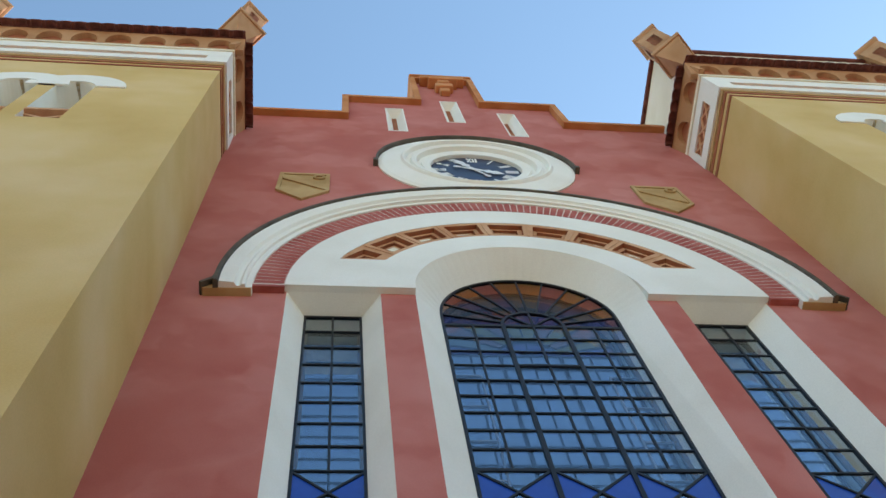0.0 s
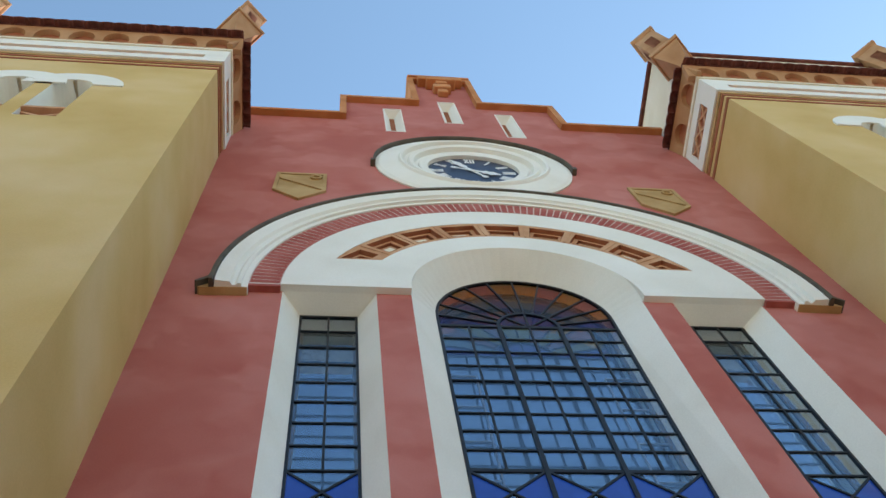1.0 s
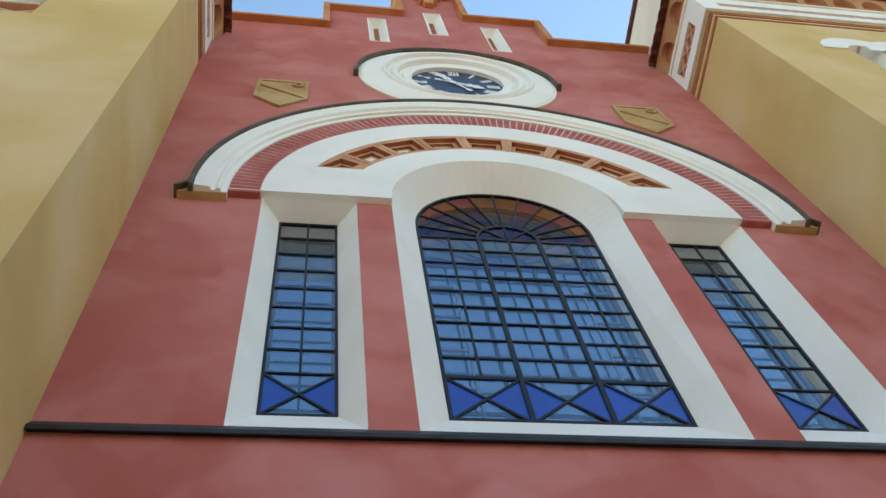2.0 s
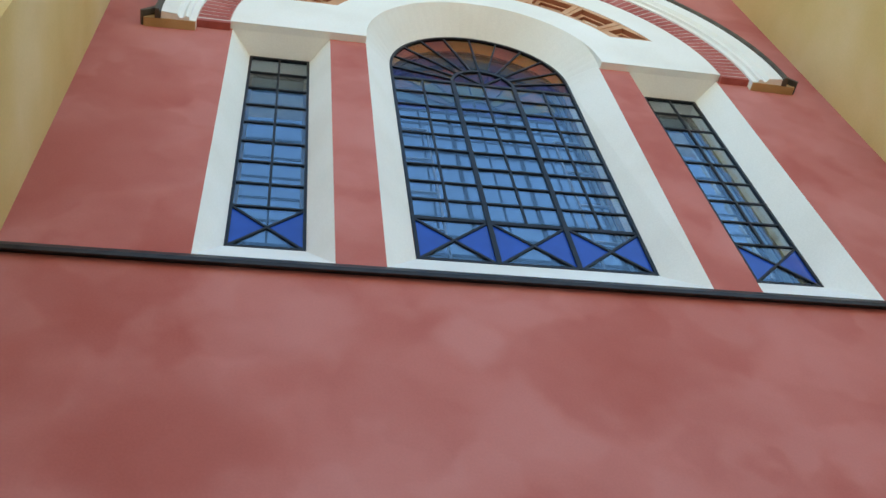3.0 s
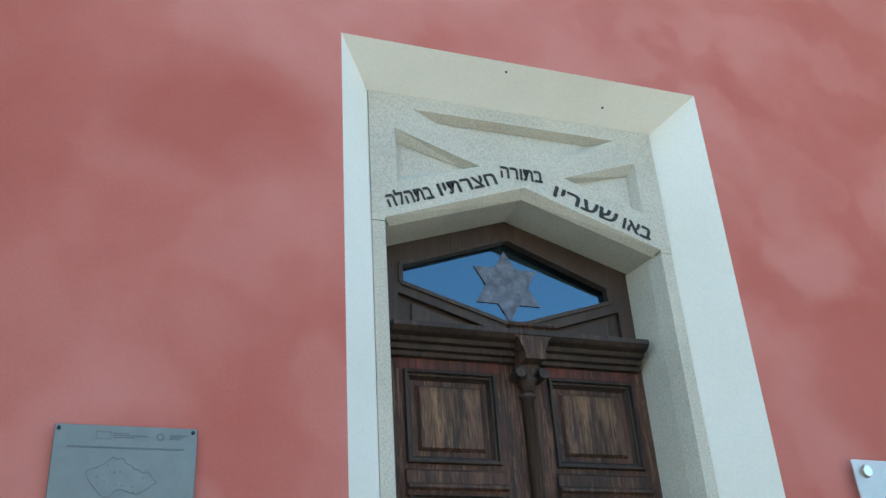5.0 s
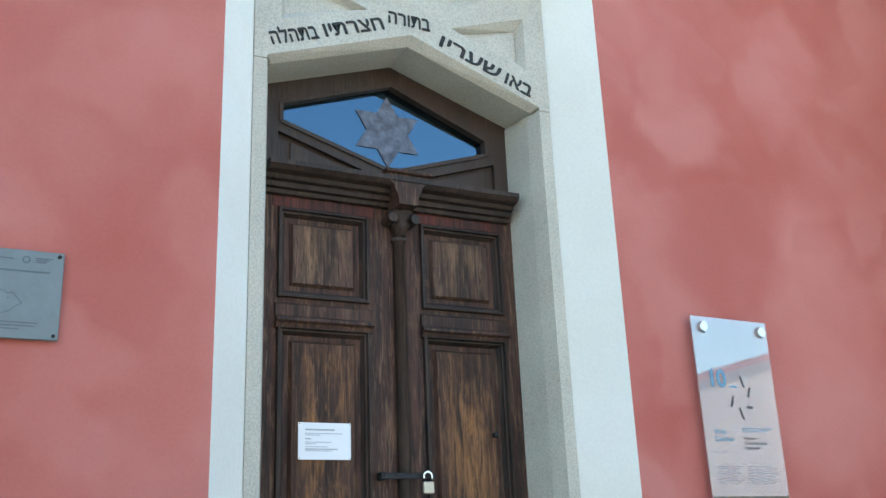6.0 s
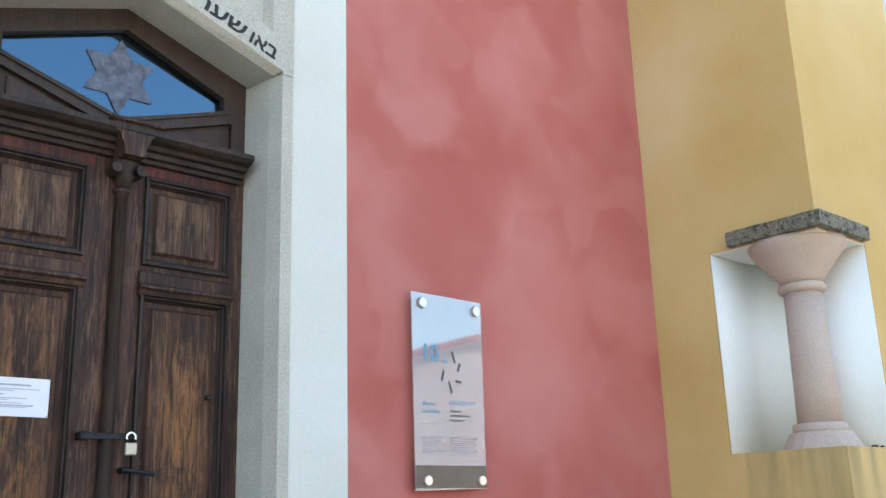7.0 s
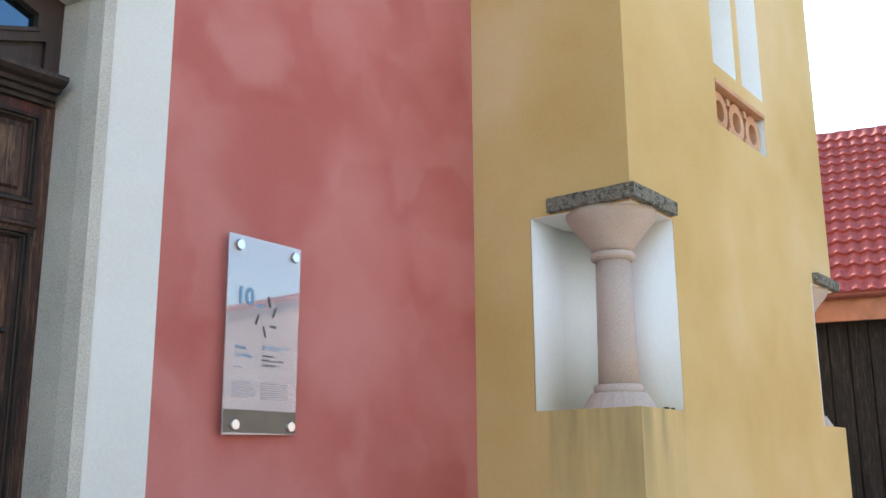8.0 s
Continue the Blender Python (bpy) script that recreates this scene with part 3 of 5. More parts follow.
for i in range(n_br):
    a0 = 1.2 + 177.6 * i / n_br
    a1 = a0 + 177.6 / n_br * 0.83
    br = arc(0, ARCH_Z, 2.61, a0, a1, 1) + arc(0, ARCH_Z, 2.915, a1 - 0.05, a0 + 0.05, 1)
    part("brick", a_plate(br, (), -0.0815, -0.06), BRICK, A)
# frieze: nine sunk square panels, each stepped back twice, between ribs


def polar(a, r):
    return (r * math.cos(radians(a)), zc + r * math.sin(radians(a)))


def quad(am, h, r0, r1):
    """A panel of half angle h about am, from radius r0 to r1, cut off level with the frieze's foot."""
    pts = [polar(am - h, r0), polar(am + h, r0), polar(am + h, r1), polar(am - h, r1)]
    return [(x, max(z, 11.745 + 0.3 * (r1 - r0 < 0.2) * 0.1)) for x, z in pts]


n_p, a_lo = 9, fa - 2.0
step = (180 - 2 * a_lo) / n_p
outer_holes, inner = [], []
for i in range(n_p):
    am = a_lo + step * (i + 0.5)
    if 0 < i < n_p - 1:
        q1, q2, q3 = quad(am, step * 0.385, 1.83, 2.16), quad(am, step * 0.28, 1.885, 2.11), quad(am, step * 0.15, 1.935, 2.04)
    else:
        sg = 1 if i == 0 else -1
        q1 = [(sg * 1.99, 11.775), (sg * 1.66, 11.775), polar(am + sg * 5.0, 1.88), polar(am + sg * 5.0, 2.13)]
        cx, cz_ = sum(x for x, _ in q1) / 4, sum(z for _, z in q1) / 4
        q2, q3 = ([(cx + (x - cx) * f, cz_ + (z - cz_) * f) for x, z in q1] for f in (0.66, 0.34))
    outer_holes.append(q1)
    inner.append((q1, q2, q3))
part("frieze_face", a_plate([(x * 0.999, z + 0.001) for x, z in fr_hole], outer_holes, -0.074, 0.088), TERRACOTTA, A, "terracotta lattice face")
for q1, q2, q3 in inner:
    cx, cz_ = sum(x for x, _ in q1) / 4, sum(z for _, z in q1) / 4
    q1s, q2s = ([(cx + (x - cx) * 0.985, cz_ + (z - cz_) * 0.985) for x, z in q] for q in (q1, q2))
    part("panel_side", splay(bmesh.new(), q1s, q1s, -0.076, -0.016), STRIPE, A, "dark red side of a sunk panel")
    part("frieze_step", a_plate(q1, [q2], -0.018, 0.088), TERRACOTTA, A)
    part("panel_side", splay(bmesh.new(), q2s, q2s, -0.020, 0.03), STRIPE, A, "dark red side of a sunk panel")
    q25 = [(a[0] * 0.8 + b[0] * 0.2, a[1] * 0.8 + b[1] * 0.2) for a, b in zip(q2, q3)]
    part("frieze_step", a_plate(q25, [q3], 0.012, 0.088), TERRACOTTA, A)
    part("frieze_boss", a_plate(q3, (), 0.004, 0.088), CREAM, A, "pale centre of a sunk panel")
for i in range(1, n_p):
    a0 = a_lo + step * i
    part("frieze_rib", bar(bmesh.new(), polar(a0, 1.79), polar(a0, 2.19), 0.03, -0.082, -0.072), TERRACOTTA, A)

# ---- clock ----
C = thing("clock", (0, 0.0, 15.79), "white moulded ring round a dark blue clock face with roman numerals", "clock")
ZC = 15.79
prof = [(0.70, 0.12), (0.70, -0.005), (0.75, -0.01), (0.77, -0.01), (0.83, -0.015), (0.85, 0.005), (0.90, 0.0), (0.92, -0.045), (0.99, -0.055), (1.02, -0.03), (1.08, -0.032), (1.10, -0.07), (1.13, -0.075), (1.16, -0.055), (1.44, -0.028), (1.50, -0.014), (1.50, 0.0), (0.95, 0.03)]
prof = [(r, y * 1.8 if y < 0 else y) for r, y in prof]
part("ring_moulding", sweep(bmesh.new(), prof, 0, ZC, 0, 360, 72, True), WHITE, C)
part("metal_flashing", sweep(bmesh.new(), [(1.50, 0.0), (1.50, -0.075), (1.512, -0.10), (1.53, -0.10), (1.535, 0.0)], 0, ZC, -2, 182, 60), METAL, C, "dark sheet metal strip over the ring")
for s in (-1, 1):
    part("flashing_end", a_box(*sorted((s * 1.50, s * 1.57)), -0.11, 0.0, ZC - 0.14, ZC - 0.05), METAL, C)
NAVY = plain("clock_face_enamel", (0.018, 0.035, 0.075), 0.35, 0, 0.2, 6)
IVORY = plain("white_enamel", (0.75, 0.76, 0.76), 0.4, 0, 0.08, 20)
FACE = part("clock_face", a_plate(arc(0, ZC, 0.705, 0, 360, 48)[:-1], (), 0.055, 0.08), NAVY, C)
numerals = ["XII", "I", "II", "III", "IIII", "V", "VI", "VII", "VIII", "IX", "X", "XI"]
for k, word in enumerate(numerals):
    th = radians(90 - 30 * k)
    nb = bmesh.new()
    widths = {"I": 0.045, "V": 0.085, "X": 0.085}
    total = sum(widths[c] for c in word)
    off = -total / 2
    ur, ut = (math.cos(th), math.sin(th)), (math.sin(th), -math.cos(th))

    def at(t, r):
        return (ur[0] * r + ut[0] * t, ZC + ur[1] * r + ut[1] * t)

    for c in word:
        wd = widths[c]
        m = off + wd / 2
        e = wd / 2 - 0.012
        lines = {"I": [((m, 0.46), (m, 0.66))], "V": [((m - e, 0.66), (m, 0.46)), ((m + e, 0.66), (m, 0.46))], "X": [((m - e, 0.66), (m + e, 0.46)), ((m + e, 0.66), (m - e, 0.46))]}[c]
        for p, q in lines:
            bar(nb, at(*p), at(*q), 0.03, 0.049, 0.056)
        off += wd
    part("numeral", nb, IVORY, FACE)
for ang, ln, wd in ((-24, 0.44, 0.055), (119, 0.62, 0.045)):
    a = radians(ang)
    ux, uz = math.cos(a), math.sin(a)
    base = [(-0.36, 0.03), (-0.30, 0.045), (-0.24, 0.014), (0.0, 0.035), (ln * 0.3, wd * 0.5), (ln * 0.42, wd * 1.5), (ln * 0.56, wd * 0.9), (ln * 0.68, wd * 1.6), (ln * 0.82, wd * 0.9), (ln, 0.006)]
    loop = base + [(l, -t) for l, t in reversed(base)]
    hand = a_plate([(ux * l - uz * t, ZC + uz * l + ux * t) for l, t in loop], (), 0.025 if ang < 0 else 0.035, 0.032 if ang < 0 else 0.042)
    part("clock_hand", hand, IVORY, C, "white pointed clock hand")

# ---- small facade ornaments ----
for i, (cx, z0, z1) in enumerate(slots):
    S = thing("gable_slot", (cx, 0.0, z0), "narrow white framed slit in the red gable", "slit window", "gable slits", "structure")
    part("slot_reveal", splay(bmesh.new(), rect(cx - 0.15, cx + 0.15, z0, z1), rect(cx - 0.045, cx + 0.045, z0 + 0.15, z1 - 0.1), 0, 0.16), WHITE, S)
    part("slot_border", a_plate(rect(cx - 0.17, cx + 0.17, z0 - 0.02, z1 + 0.02), [rect(cx - 0.148, cx + 0.148, z0 + 0.002, z1 - 0.002)], -0.006, 0.0), WHITE, S)
    part("slot_back", a_plate(rect(cx - 0.045, cx + 0.045, z0 + 0.15, z1 - 0.1), (), 0.16, 0.18), STRIPE, S, "dark brown plate at the back of the slit")

for s in (-1, 1):
    K = thing("shield_plaque", (s * 2.55, 0.0, 13.93), "tan plaster shield with a diagonal band and a small ring", "relief plaque", "facade shields")
    out = [(s * 2.2, 15.06), (s * 2.9, 15.06), (s * 2.92, 14.30), (s * 2.56, 13.92), (s * 2.2, 14.30)]
    cx, cz_ = s * 2.55, 14.56
    inn = [(cx + (x - cx) * 0.86, cz_ + (z - cz_) * 0.88) for x, z in out]
    part("shield_rim", a_plate(out, [inn], -0.035, 0.0), TAN, K)
    part("shield_field", a_plate(inn, (), -0.018, 0.0), TAN, K)
    part("shield_band", a_plate([(cx - 0.30, 14.78), (cx - 0.30, 14.96), (cx + 0.30, 14.50), (cx + 0.30, 14.32)], (), -0.04, -0.015), TAN, K)
    part("shield_ring", sweep(bmesh.new(), [(0.05, -0.045), (0.085, -0.045), (0.085, -0.015), (0.05, -0.015)], cx + 0.2, 14.88, 0, 360, 16, True), TAN, K)

M = thing("gable_finial", (0, -0.1, 20.5), "orange stepped corbel ornament on the top of the gable", "ornament")
for wd, z0, z1, yy in ((0.10, 20.75, 21.0, -0.12), (0.18, 21.0, 21.25, -0.17), (0.12, 21.25, 21.4, -0.2), (0.30, 21.4, 21.6, -0.24), (0.46, 21.6, 21.8, -0.2)):
    part("corbel_step", a_box(-wd, wd, yy, 0.0, z0, z1, bevel=0.015), ORANGE, M)
part("merlon_cap", a_box(-0.66, 0.66, -0.16, 0.66, 22.022, 22.10, bevel=0.02), ORANGE, M)


# ---- towers ----
# grey-blue carries the shade deep in the white slits
SLIT_SHADE = plain("grey_blue_slit_shade", (0.52, 0.56, 0.60), 0.6, 0, 0.08, 3)

def tower(s):
    """One corner tower; s = 1 east, -1 west."""
    nm = "tower_east" if s > 0 else "tower_west"
    T = thing(nm, (s * 6.0, 0.9, 0.0), "ochre limewashed square tower with tiled eave beside the red facade", "tower", "towers", "structure")

    def X(pts):
        return [(s * x, z) for x, z in pts]

    top, yb = EAVE, 3.1
    nx, ny, nz0, nz1 = 4.465, -0.494, 1.95, 3.31
    fr = [(HALF, 0), (OUT, 0), (OUT, nz0), (OUT - 0.68, nz0), (OUT - 0.68, nz1), (OUT, nz1), (OUT, top), (HALF, top), (HALF, nz1), (nx, nz1), (nx, nz0), (HALF, nz0)]
    slit = [rect(5.47, 5.97, 4.87, 9.6), rect(6.11, 6.62, 4.87, 9.6)]
    rosette = rect(5.47, 6.62, 4.33, 4.74)
    arches = [rect(x0, x1, 12.69, 14.33)[:2] + arc((x0 + x1) / 2, 14.33, (x1 - x0) / 2, 0, 180, 14) for x0, x1 in ((5.20, 5.68), (5.90, 6.38))]
    part("wall", a_plate(X(fr), [X(h) for h in (*slit, rosette, *arches)], FRONT, FRONT + 0.4), YELLOW, T)
    for xa, xb, inner in ((HALF, HALF + 0.4, 1), (OUT - 0.4, OUT, 0)):
        sd = [(FRONT + 0.4, 0), (yb, 0), (yb, top), (FRONT + 0.4, top), (FRONT + 0.4, nz1), (ny, nz1), (ny, nz0), (FRONT + 0.4, nz0)]
        part("wall", a_plate(sd, (), s * xa, s * xb, side), YELLOW, T)
    part("wall", a_plate(X(rect(HALF + 0.4, OUT - 0.4, 0, top)), (), yb - 0.3, yb), YELLOW, T)
    # added core, coloured near black for the darkness behind the openings
    part("core", a_box(*sorted((s * (HALF + 0.7), s * (OUT - 0.7))), FRONT + 0.42, yb - 0.4, 0.1, top - 0.2), UNLIT, T)
    # white niches at both front corners, each with its column
    for xo, d in ((HALF, 1), (OUT, -1)):
        xi = xo + d * 0.66
        bx, sx, r = xo + d * 0.004, xi - d * 0.005, 0.24
        turn_c = [(sx - d * (0.008 + r * (1 - math.cos(radians(a)))), ny - 0.012 - r * (1 - math.sin(radians(a)))) for a in range(0, 91, 10)]
        lining = [(bx, ny - 0.004), (sx, ny - 0.004), (sx, FRONT + 0.004), (sx - d * 0.008, FRONT + 0.004), *turn_c, (bx, ny - 0.012)]
        part("niche_wall", a_plate(X(lining), (), nz0 + 0.002, nz1 - 0.002, lambda a, b, c: (a, b, c)), NICHE, T, "white plastered niche wall with a rounded corner", True)
        part("niche_floor", a_box(*sorted((s * (xo + d * 0.004), s * (xi - d * 0.012))), FRONT + 0.004, ny - 0.012, nz0 - 0.4, nz0 + 0.004), YELLOW, T)
        part("niche_ceiling", a_box(*sorted((s * (xo + d * 0.004), s * (xi - d * 0.012))), FRONT + 0.004, ny - 0.012, nz1 - 0.004, nz1 + 0.3), WHITE, T)
        Q = thing("corner_column", (s * (xo + d * 0.27), FRONT + 0.29, nz0), "pinkish sandstone column with grey abacus in a white corner niche", "column", "niche columns")
        cx, cy = s * (xo + d * 0.27), FRONT + 0.29
        part("plinth", lathe(bmesh.new(), [(0.255, nz0), (0.24, nz0 + 0.03), (0.20, nz0 + 0.095), (0.19, nz0 + 0.112)], cx, cy, 20), SANDSTONE, Q, "rough flared foot")
        part("base", lathe(bmesh.new(), [(0.166, nz0 + 0.112), (0.170, nz0 + 0.125), (0.168, nz0 + 0.16), (0.16, nz0 + 0.168)], cx, cy), SANDSTONE, Q, "", True)
        part("shaft", lathe(bmesh.new(), [(0.137, nz0 + 0.168), (0.132, 2.4), (0.122, 2.97)], cx, cy), SANDSTONE, Q, "", True)
        part("necking", lathe(bmesh.new(), [(0.122, 2.97), (0.15, 2.98), (0.158, 3.005), (0.146, 3.03), (0.13, 3.035)], cx, cy), SANDSTONE, Q, "", True)
        part("capital", lathe(bmesh.new(), [(0.135, 3.035), (0.155, 3.07), (0.225, 3.16), (0.29, 3.235), (0.315, 3.285), (0.318, 3.318)], cx, cy), SANDSTONE, Q, "", True)
        ab = bmesh.new()
        box(ab, *sorted((s * (xo - d * 0.06), s * (xo + d * 0.62))), FRONT - 0.06, FRONT + 0.62, 3.318, 3.415)
        bmesh.ops.subdivide_edges(ab, edges=ab.edges[:], cuts=7, use_grid_fill=True)
        chip = random.Random(11)
        for v in ab.verts:
            v.co += Vector((chip.uniform(-1, 1) * 0.004, chip.uniform(-1, 1) * 0.004, chip.uniform(-0.5, 1) * 0.003))
        part("abacus", ab, SLATE, Q, "weathered grey stone slab")
    # slit windows with white reveals and a pierced parapet of rings
    W = thing("slit_window", (s * 6.05, FRONT, 4.33), "pair of tall white slits above a terracotta panel of three rings", "window", "tower slits", "structure")
    for h in slit:
        x0, x1, z0, z1 = h[0][0], h[1][0], h[0][1], h[2][1]
        part("slit_reveal", splay(bmesh.new(), X(h), X(rect(x0 + 0.07, x1 - 0.07, z0 + 0.15, z1 - 0.1)), FRONT, FRONT + 0.25), WHITE, W)
        part("slit_pane", a_plate(X(rect(x0 + 0.07, x1 - 0.07, z0 + 0.15, z1 - 0.1)), (), FRONT + 0.25, FRONT + 0.27), SLIT_SHADE, W, "back of the slit, coloured grey-blue for its shade")
    part("panel_back", a_plate(X(rosette), (), FRONT + 0.16, FRONT + 0.18), STRIPE, W)
    part("panel_reveal", splay(bmesh.new(), X(rect(5.474, 6.616, 4.334, 4.736)), X(rect(5.474, 6.616, 4.334, 4.736)), FRONT + 0.002, FRONT + 0.16), WHITE, W)
    part("panel_rail", a_box(*sorted((s * 5.47, s * 6.62)), FRONT - 0.006, FRONT + 0.16, 4.70, 4.738), TERRACOTTA, W)
    for k in range(3):
        part("ring", sweep(bmesh.new(), [(0.095, FRONT + 0.05), (0.172, FRONT + 0.05), (0.172, FRONT + 0.12), (0.095, FRONT + 0.12)], s * (5.665 + 0.38 * k), 4.51, 0, 360, 22, True), TERRACOTTA, W, "terracotta ring")
        if k:
            for zz in (4.38, 4.64):
                part("spandrel", a_box(*sorted((s * (5.475 + 0.38 * k - 0.03), s * (5.475 + 0.38 * k + 0.03))), FRONT + 0.04, FRONT + 0.12, zz - 0.03, zz + 0.03), TERRACOTTA, W)
    # upper arched windows under white hoods
    U = thing("belfry_window", (s * 6.0, FRONT, 12.75), "pair of arched tower openings under a white double hood", "window", "tower belfry windows", "structure")
    for h in arches:
        x0, x1 = h[0][0], h[1][0]
        cxm = (x0 + x1) / 2
        part("arch_reveal", splay(bmesh.new(), X(h), X([(cxm + (x - cxm) * 0.96, z) for x, z in h]), FRONT, FRONT + 0.38), WHITE, U)
        part("hood", a_plate(X(arc(cxm, 14.33, 0.62, 0, 180, 18) + arc(cxm, 14.33, 0.245, 180, 0, 18)), (), FRONT - 0.02 - 0.004 * (x0 > 5.8), FRONT), WHITE, U, "white painted arch hood")
        part("sill_panel", a_plate(X(rect(x0, x1, 12.69, 13.05)), (), FRONT + 0.10, FRONT + 0.14), STRIPE, U)
        part("sill", a_box(*sorted((s * x0, s * x1)), FRONT - 0.01, FRONT + 0.38, 13.03, 13.09), TERRACOTTA, U)
        for p_, q_ in (((x0, 12.71), (x1, 13.02)), ((x0, 13.02), (x1, 12.71))):
            part("lattice_bar", bar(bmesh.new(), *X([p_, q_]), 0.05, FRONT + 0.05, FRONT + 0.10), TERRACOTTA, U)
        part("louvre_back", a_plate(X([(cxm + (x - cxm) * 0.9, z) for x, z in h]), (), FRONT + 0.381, FRONT + 0.41), WHITE, U)
        # flat near-black plate painting the darkness of an opening
        part("opening_shade", a_plate(X(rect(cxm + 0.04, x1 - 0.05, 13.12, 13.6)), (), FRONT + 0.37, FRONT + 0.38), UNLIT, U)
    # cornice: stripes, white frieze, corbel table
    K = thing("tower_cornice", (s * 6.0, FRONT, 15.6), "red-striped and white cornice with orange corbel arches under the tiles", "cornice", "tower cornices", "structure")
    rings = (("stripe", STRIPE, 15.78, 15.86, 0.012), ("stripe", STRIPE, 15.98, 16.06, 0.014), ("tan_band", TAN, 16.10, 16.2, 0.02), ("white_frieze", WHITE, 16.2, 17.02, 0.05), ("fillet", CREAM, 17.02, 17.1, 0.075))
    for name, mat, z0, z1, p in rings:
        holes = [rect(HALF + 0.28, OUT - 0.28, 16.45, 16.66)] if name == "white_frieze" else []
        part(name, a_plate(X(rect(HALF - p, OUT + p, z0, z1)), [X(h) for h in holes], FRONT - p, FRONT - 0.001), mat, K)
        holes = [rect(FRONT + 0.3, -0.12, 16.44, 16.78)] if name == "white_frieze" else []
        part(name, a_plate(rect(FRONT, -0.004, z0, z1), holes, s * (HALF - p), s * (HALF - 0.001), side), mat, K)
        part(name, a_plate(rect(FRONT, 3.1, z0, z1), (), s * (OUT + 0.001), s * (OUT + p), side), mat, K)
    part("frieze_panel", a_plate(X(rect(HALF + 0.28, OUT - 0.28, 16.45, 16.66)), (), FRONT - 0.012, FRONT - 0.002), TERRACOTTA, K, "recessed terracotta strip")
    part("frieze_panel", a_plate(rect(FRONT + 0.3, -0.12, 16.44, 16.78), (), s * (HALF - 0.012), s * (HALF - 0.002), side), STRIPE, K, "recessed lattice panel")
    n_x = 3
    for k in range(n_x):
        y0 = FRONT + 0.3 + (1.166 - 0.3) * k / n_x
        y1 = FRONT + 0.3 + (1.166 - 0.3) * (k + 1) / n_x
        for za, zb_ in ((16.46, 16.76), (16.76, 16.46)):
            part("lattice_bar", a_plate([(y0, za - 0.03), (y1, zb_ - 0.03), (y1, zb_ + 0.03), (y0, za + 0.03)], (), s * (HALF - 0.035 - 0.002 * (za > 16.6)), s * (HALF - 0.012), side), TERRACOTTA, K)
    # coved corbel table
    CB, CT = 17.1, EAVE

    def corbels(start, length, count):
        out = []
        for k in range(count):
            c = start + length * (k + 0.5) / count
            out.append([(c - 0.19, CB + 0.03), (c + 0.19, CB + 0.03)] + arc(c, CB + 0.12, 0.19, 0, 180, 12))
        return out

    def lean(z):
        return 0.075 + 0.11 * (z - CB) / (CT - CB)

    def cove_front(a, b, d):
        return (a, FRONT - lean(b) + d, b)

    def cove_side(a, b, d):
        return (s * (HALF - lean(b) + d), a, b)

    hs = corbels(HALF - 0.1, OUT - HALF + 0.2, 9)
    part("corbel_table", a_plate(X(rect(HALF - 0.2, OUT + 0.2, CB, CT)), [X(h) for h in hs], 0.0, 0.09, cove_front), CORBEL, K)
    # stripe colour on the backs paints in the shade inside the arches
    part("corbel_back", a_plate(X(rect(HALF - 0.1, OUT + 0.1, CB, CT)), (), 0.085, 0.11, cove_front), STRIPE, K, "back of the corbel arches, coloured dark for the recess shade")
    hs = corbels(FRONT - 0.06, -FRONT + 0.06, 2)
    part("corbel_table", a_plate(rect(FRONT - 0.16, -0.002, CB, CT), hs, 0.0, 0.09, cove_side), CORBEL, K)
    part("corbel_back", a_plate(rect(FRONT - 0.1, -0.002, CB, CT), (), 0.085, 0.11, cove_side), STRIPE, K, "back of the corbel arches, coloured dark for the recess shade")
    part("corbel_back", a_plate(rect(FRONT, 3.1, CB, CT), (), s * (OUT + 0.001), s * (OUT + 0.2), side), CORBEL, K)
    # tiled roof
    Rf = thing("tower_roof", (s * 6.0, 0.9, EAVE), "low hipped tower roof of dark red barrel tiles", "roof", "tower roofs", "structure")
    p = 0.20
    xs0, xs1, ys0, ys1 = HALF - p, OUT + p, FRONT - p, 3.1 + p
    deck = bmesh.new()
    low = [deck.verts.new((s * x, y, EAVE + 0.012)) for x, y in ((xs0, ys0), (xs1, ys0), (xs1, ys1), (xs0, ys1))]
    low2 = [deck.verts.new((s * x, y, EAVE + 0.05)) for x, y in ((xs0, ys0), (xs1, ys0), (xs1, ys1), (xs0, ys1))]
    apex = deck.verts.new((s * (xs0 + xs1) / 2, (ys0 + ys1) / 2, EAVE + 0.6))
    deck.faces.new(low)
    for i in range(4):
        deck.faces.new((low[i], low[(i + 1) % 4], low2[(i + 1) % 4], low2[i]))
        deck.faces.new((low2[i], low2[(i + 1) % 4], apex))
    part("roof_deck", deck, TILE, Rf)

    def eave_tiles(n, fn):
        for k in range(n):
            tb = bmesh.new()
            prof = [(0.115 * math.cos(a), 0.085 * math.sin(a)) for a in [math.pi * j / 6 for j in range(7)]]
            prof += [(0.085 * math.cos(a), 0.06 * math.sin(a)) for a in [math.pi * j / 6 for j in range(6, -1, -1)]]
            ends = []
            for t in (-0.115, 0.5):
                ends.append([tb.verts.new(fn(k, w, t, h - 0.02 + t * 0.35)) for w, h in prof])
            m_ = len(prof)
            for j in range(m_):
                tb.faces.new((ends[0][j], ends[0][(j + 1) % m_], ends[1][(j + 1) % m_], ends[1][j]))
            tb.faces.new(ends[0])
            tb.faces.new(ends[1])
            part("roof_tile", tb, TILE, Rf)
    nf = 22
    eave_tiles(nf, lambda k, w, t, h: (s * (xs0 + (xs1 - xs0) * (k + 0.5) / nf + w), ys0 + t, EAVE + 0.02 + h))
    ns = 7
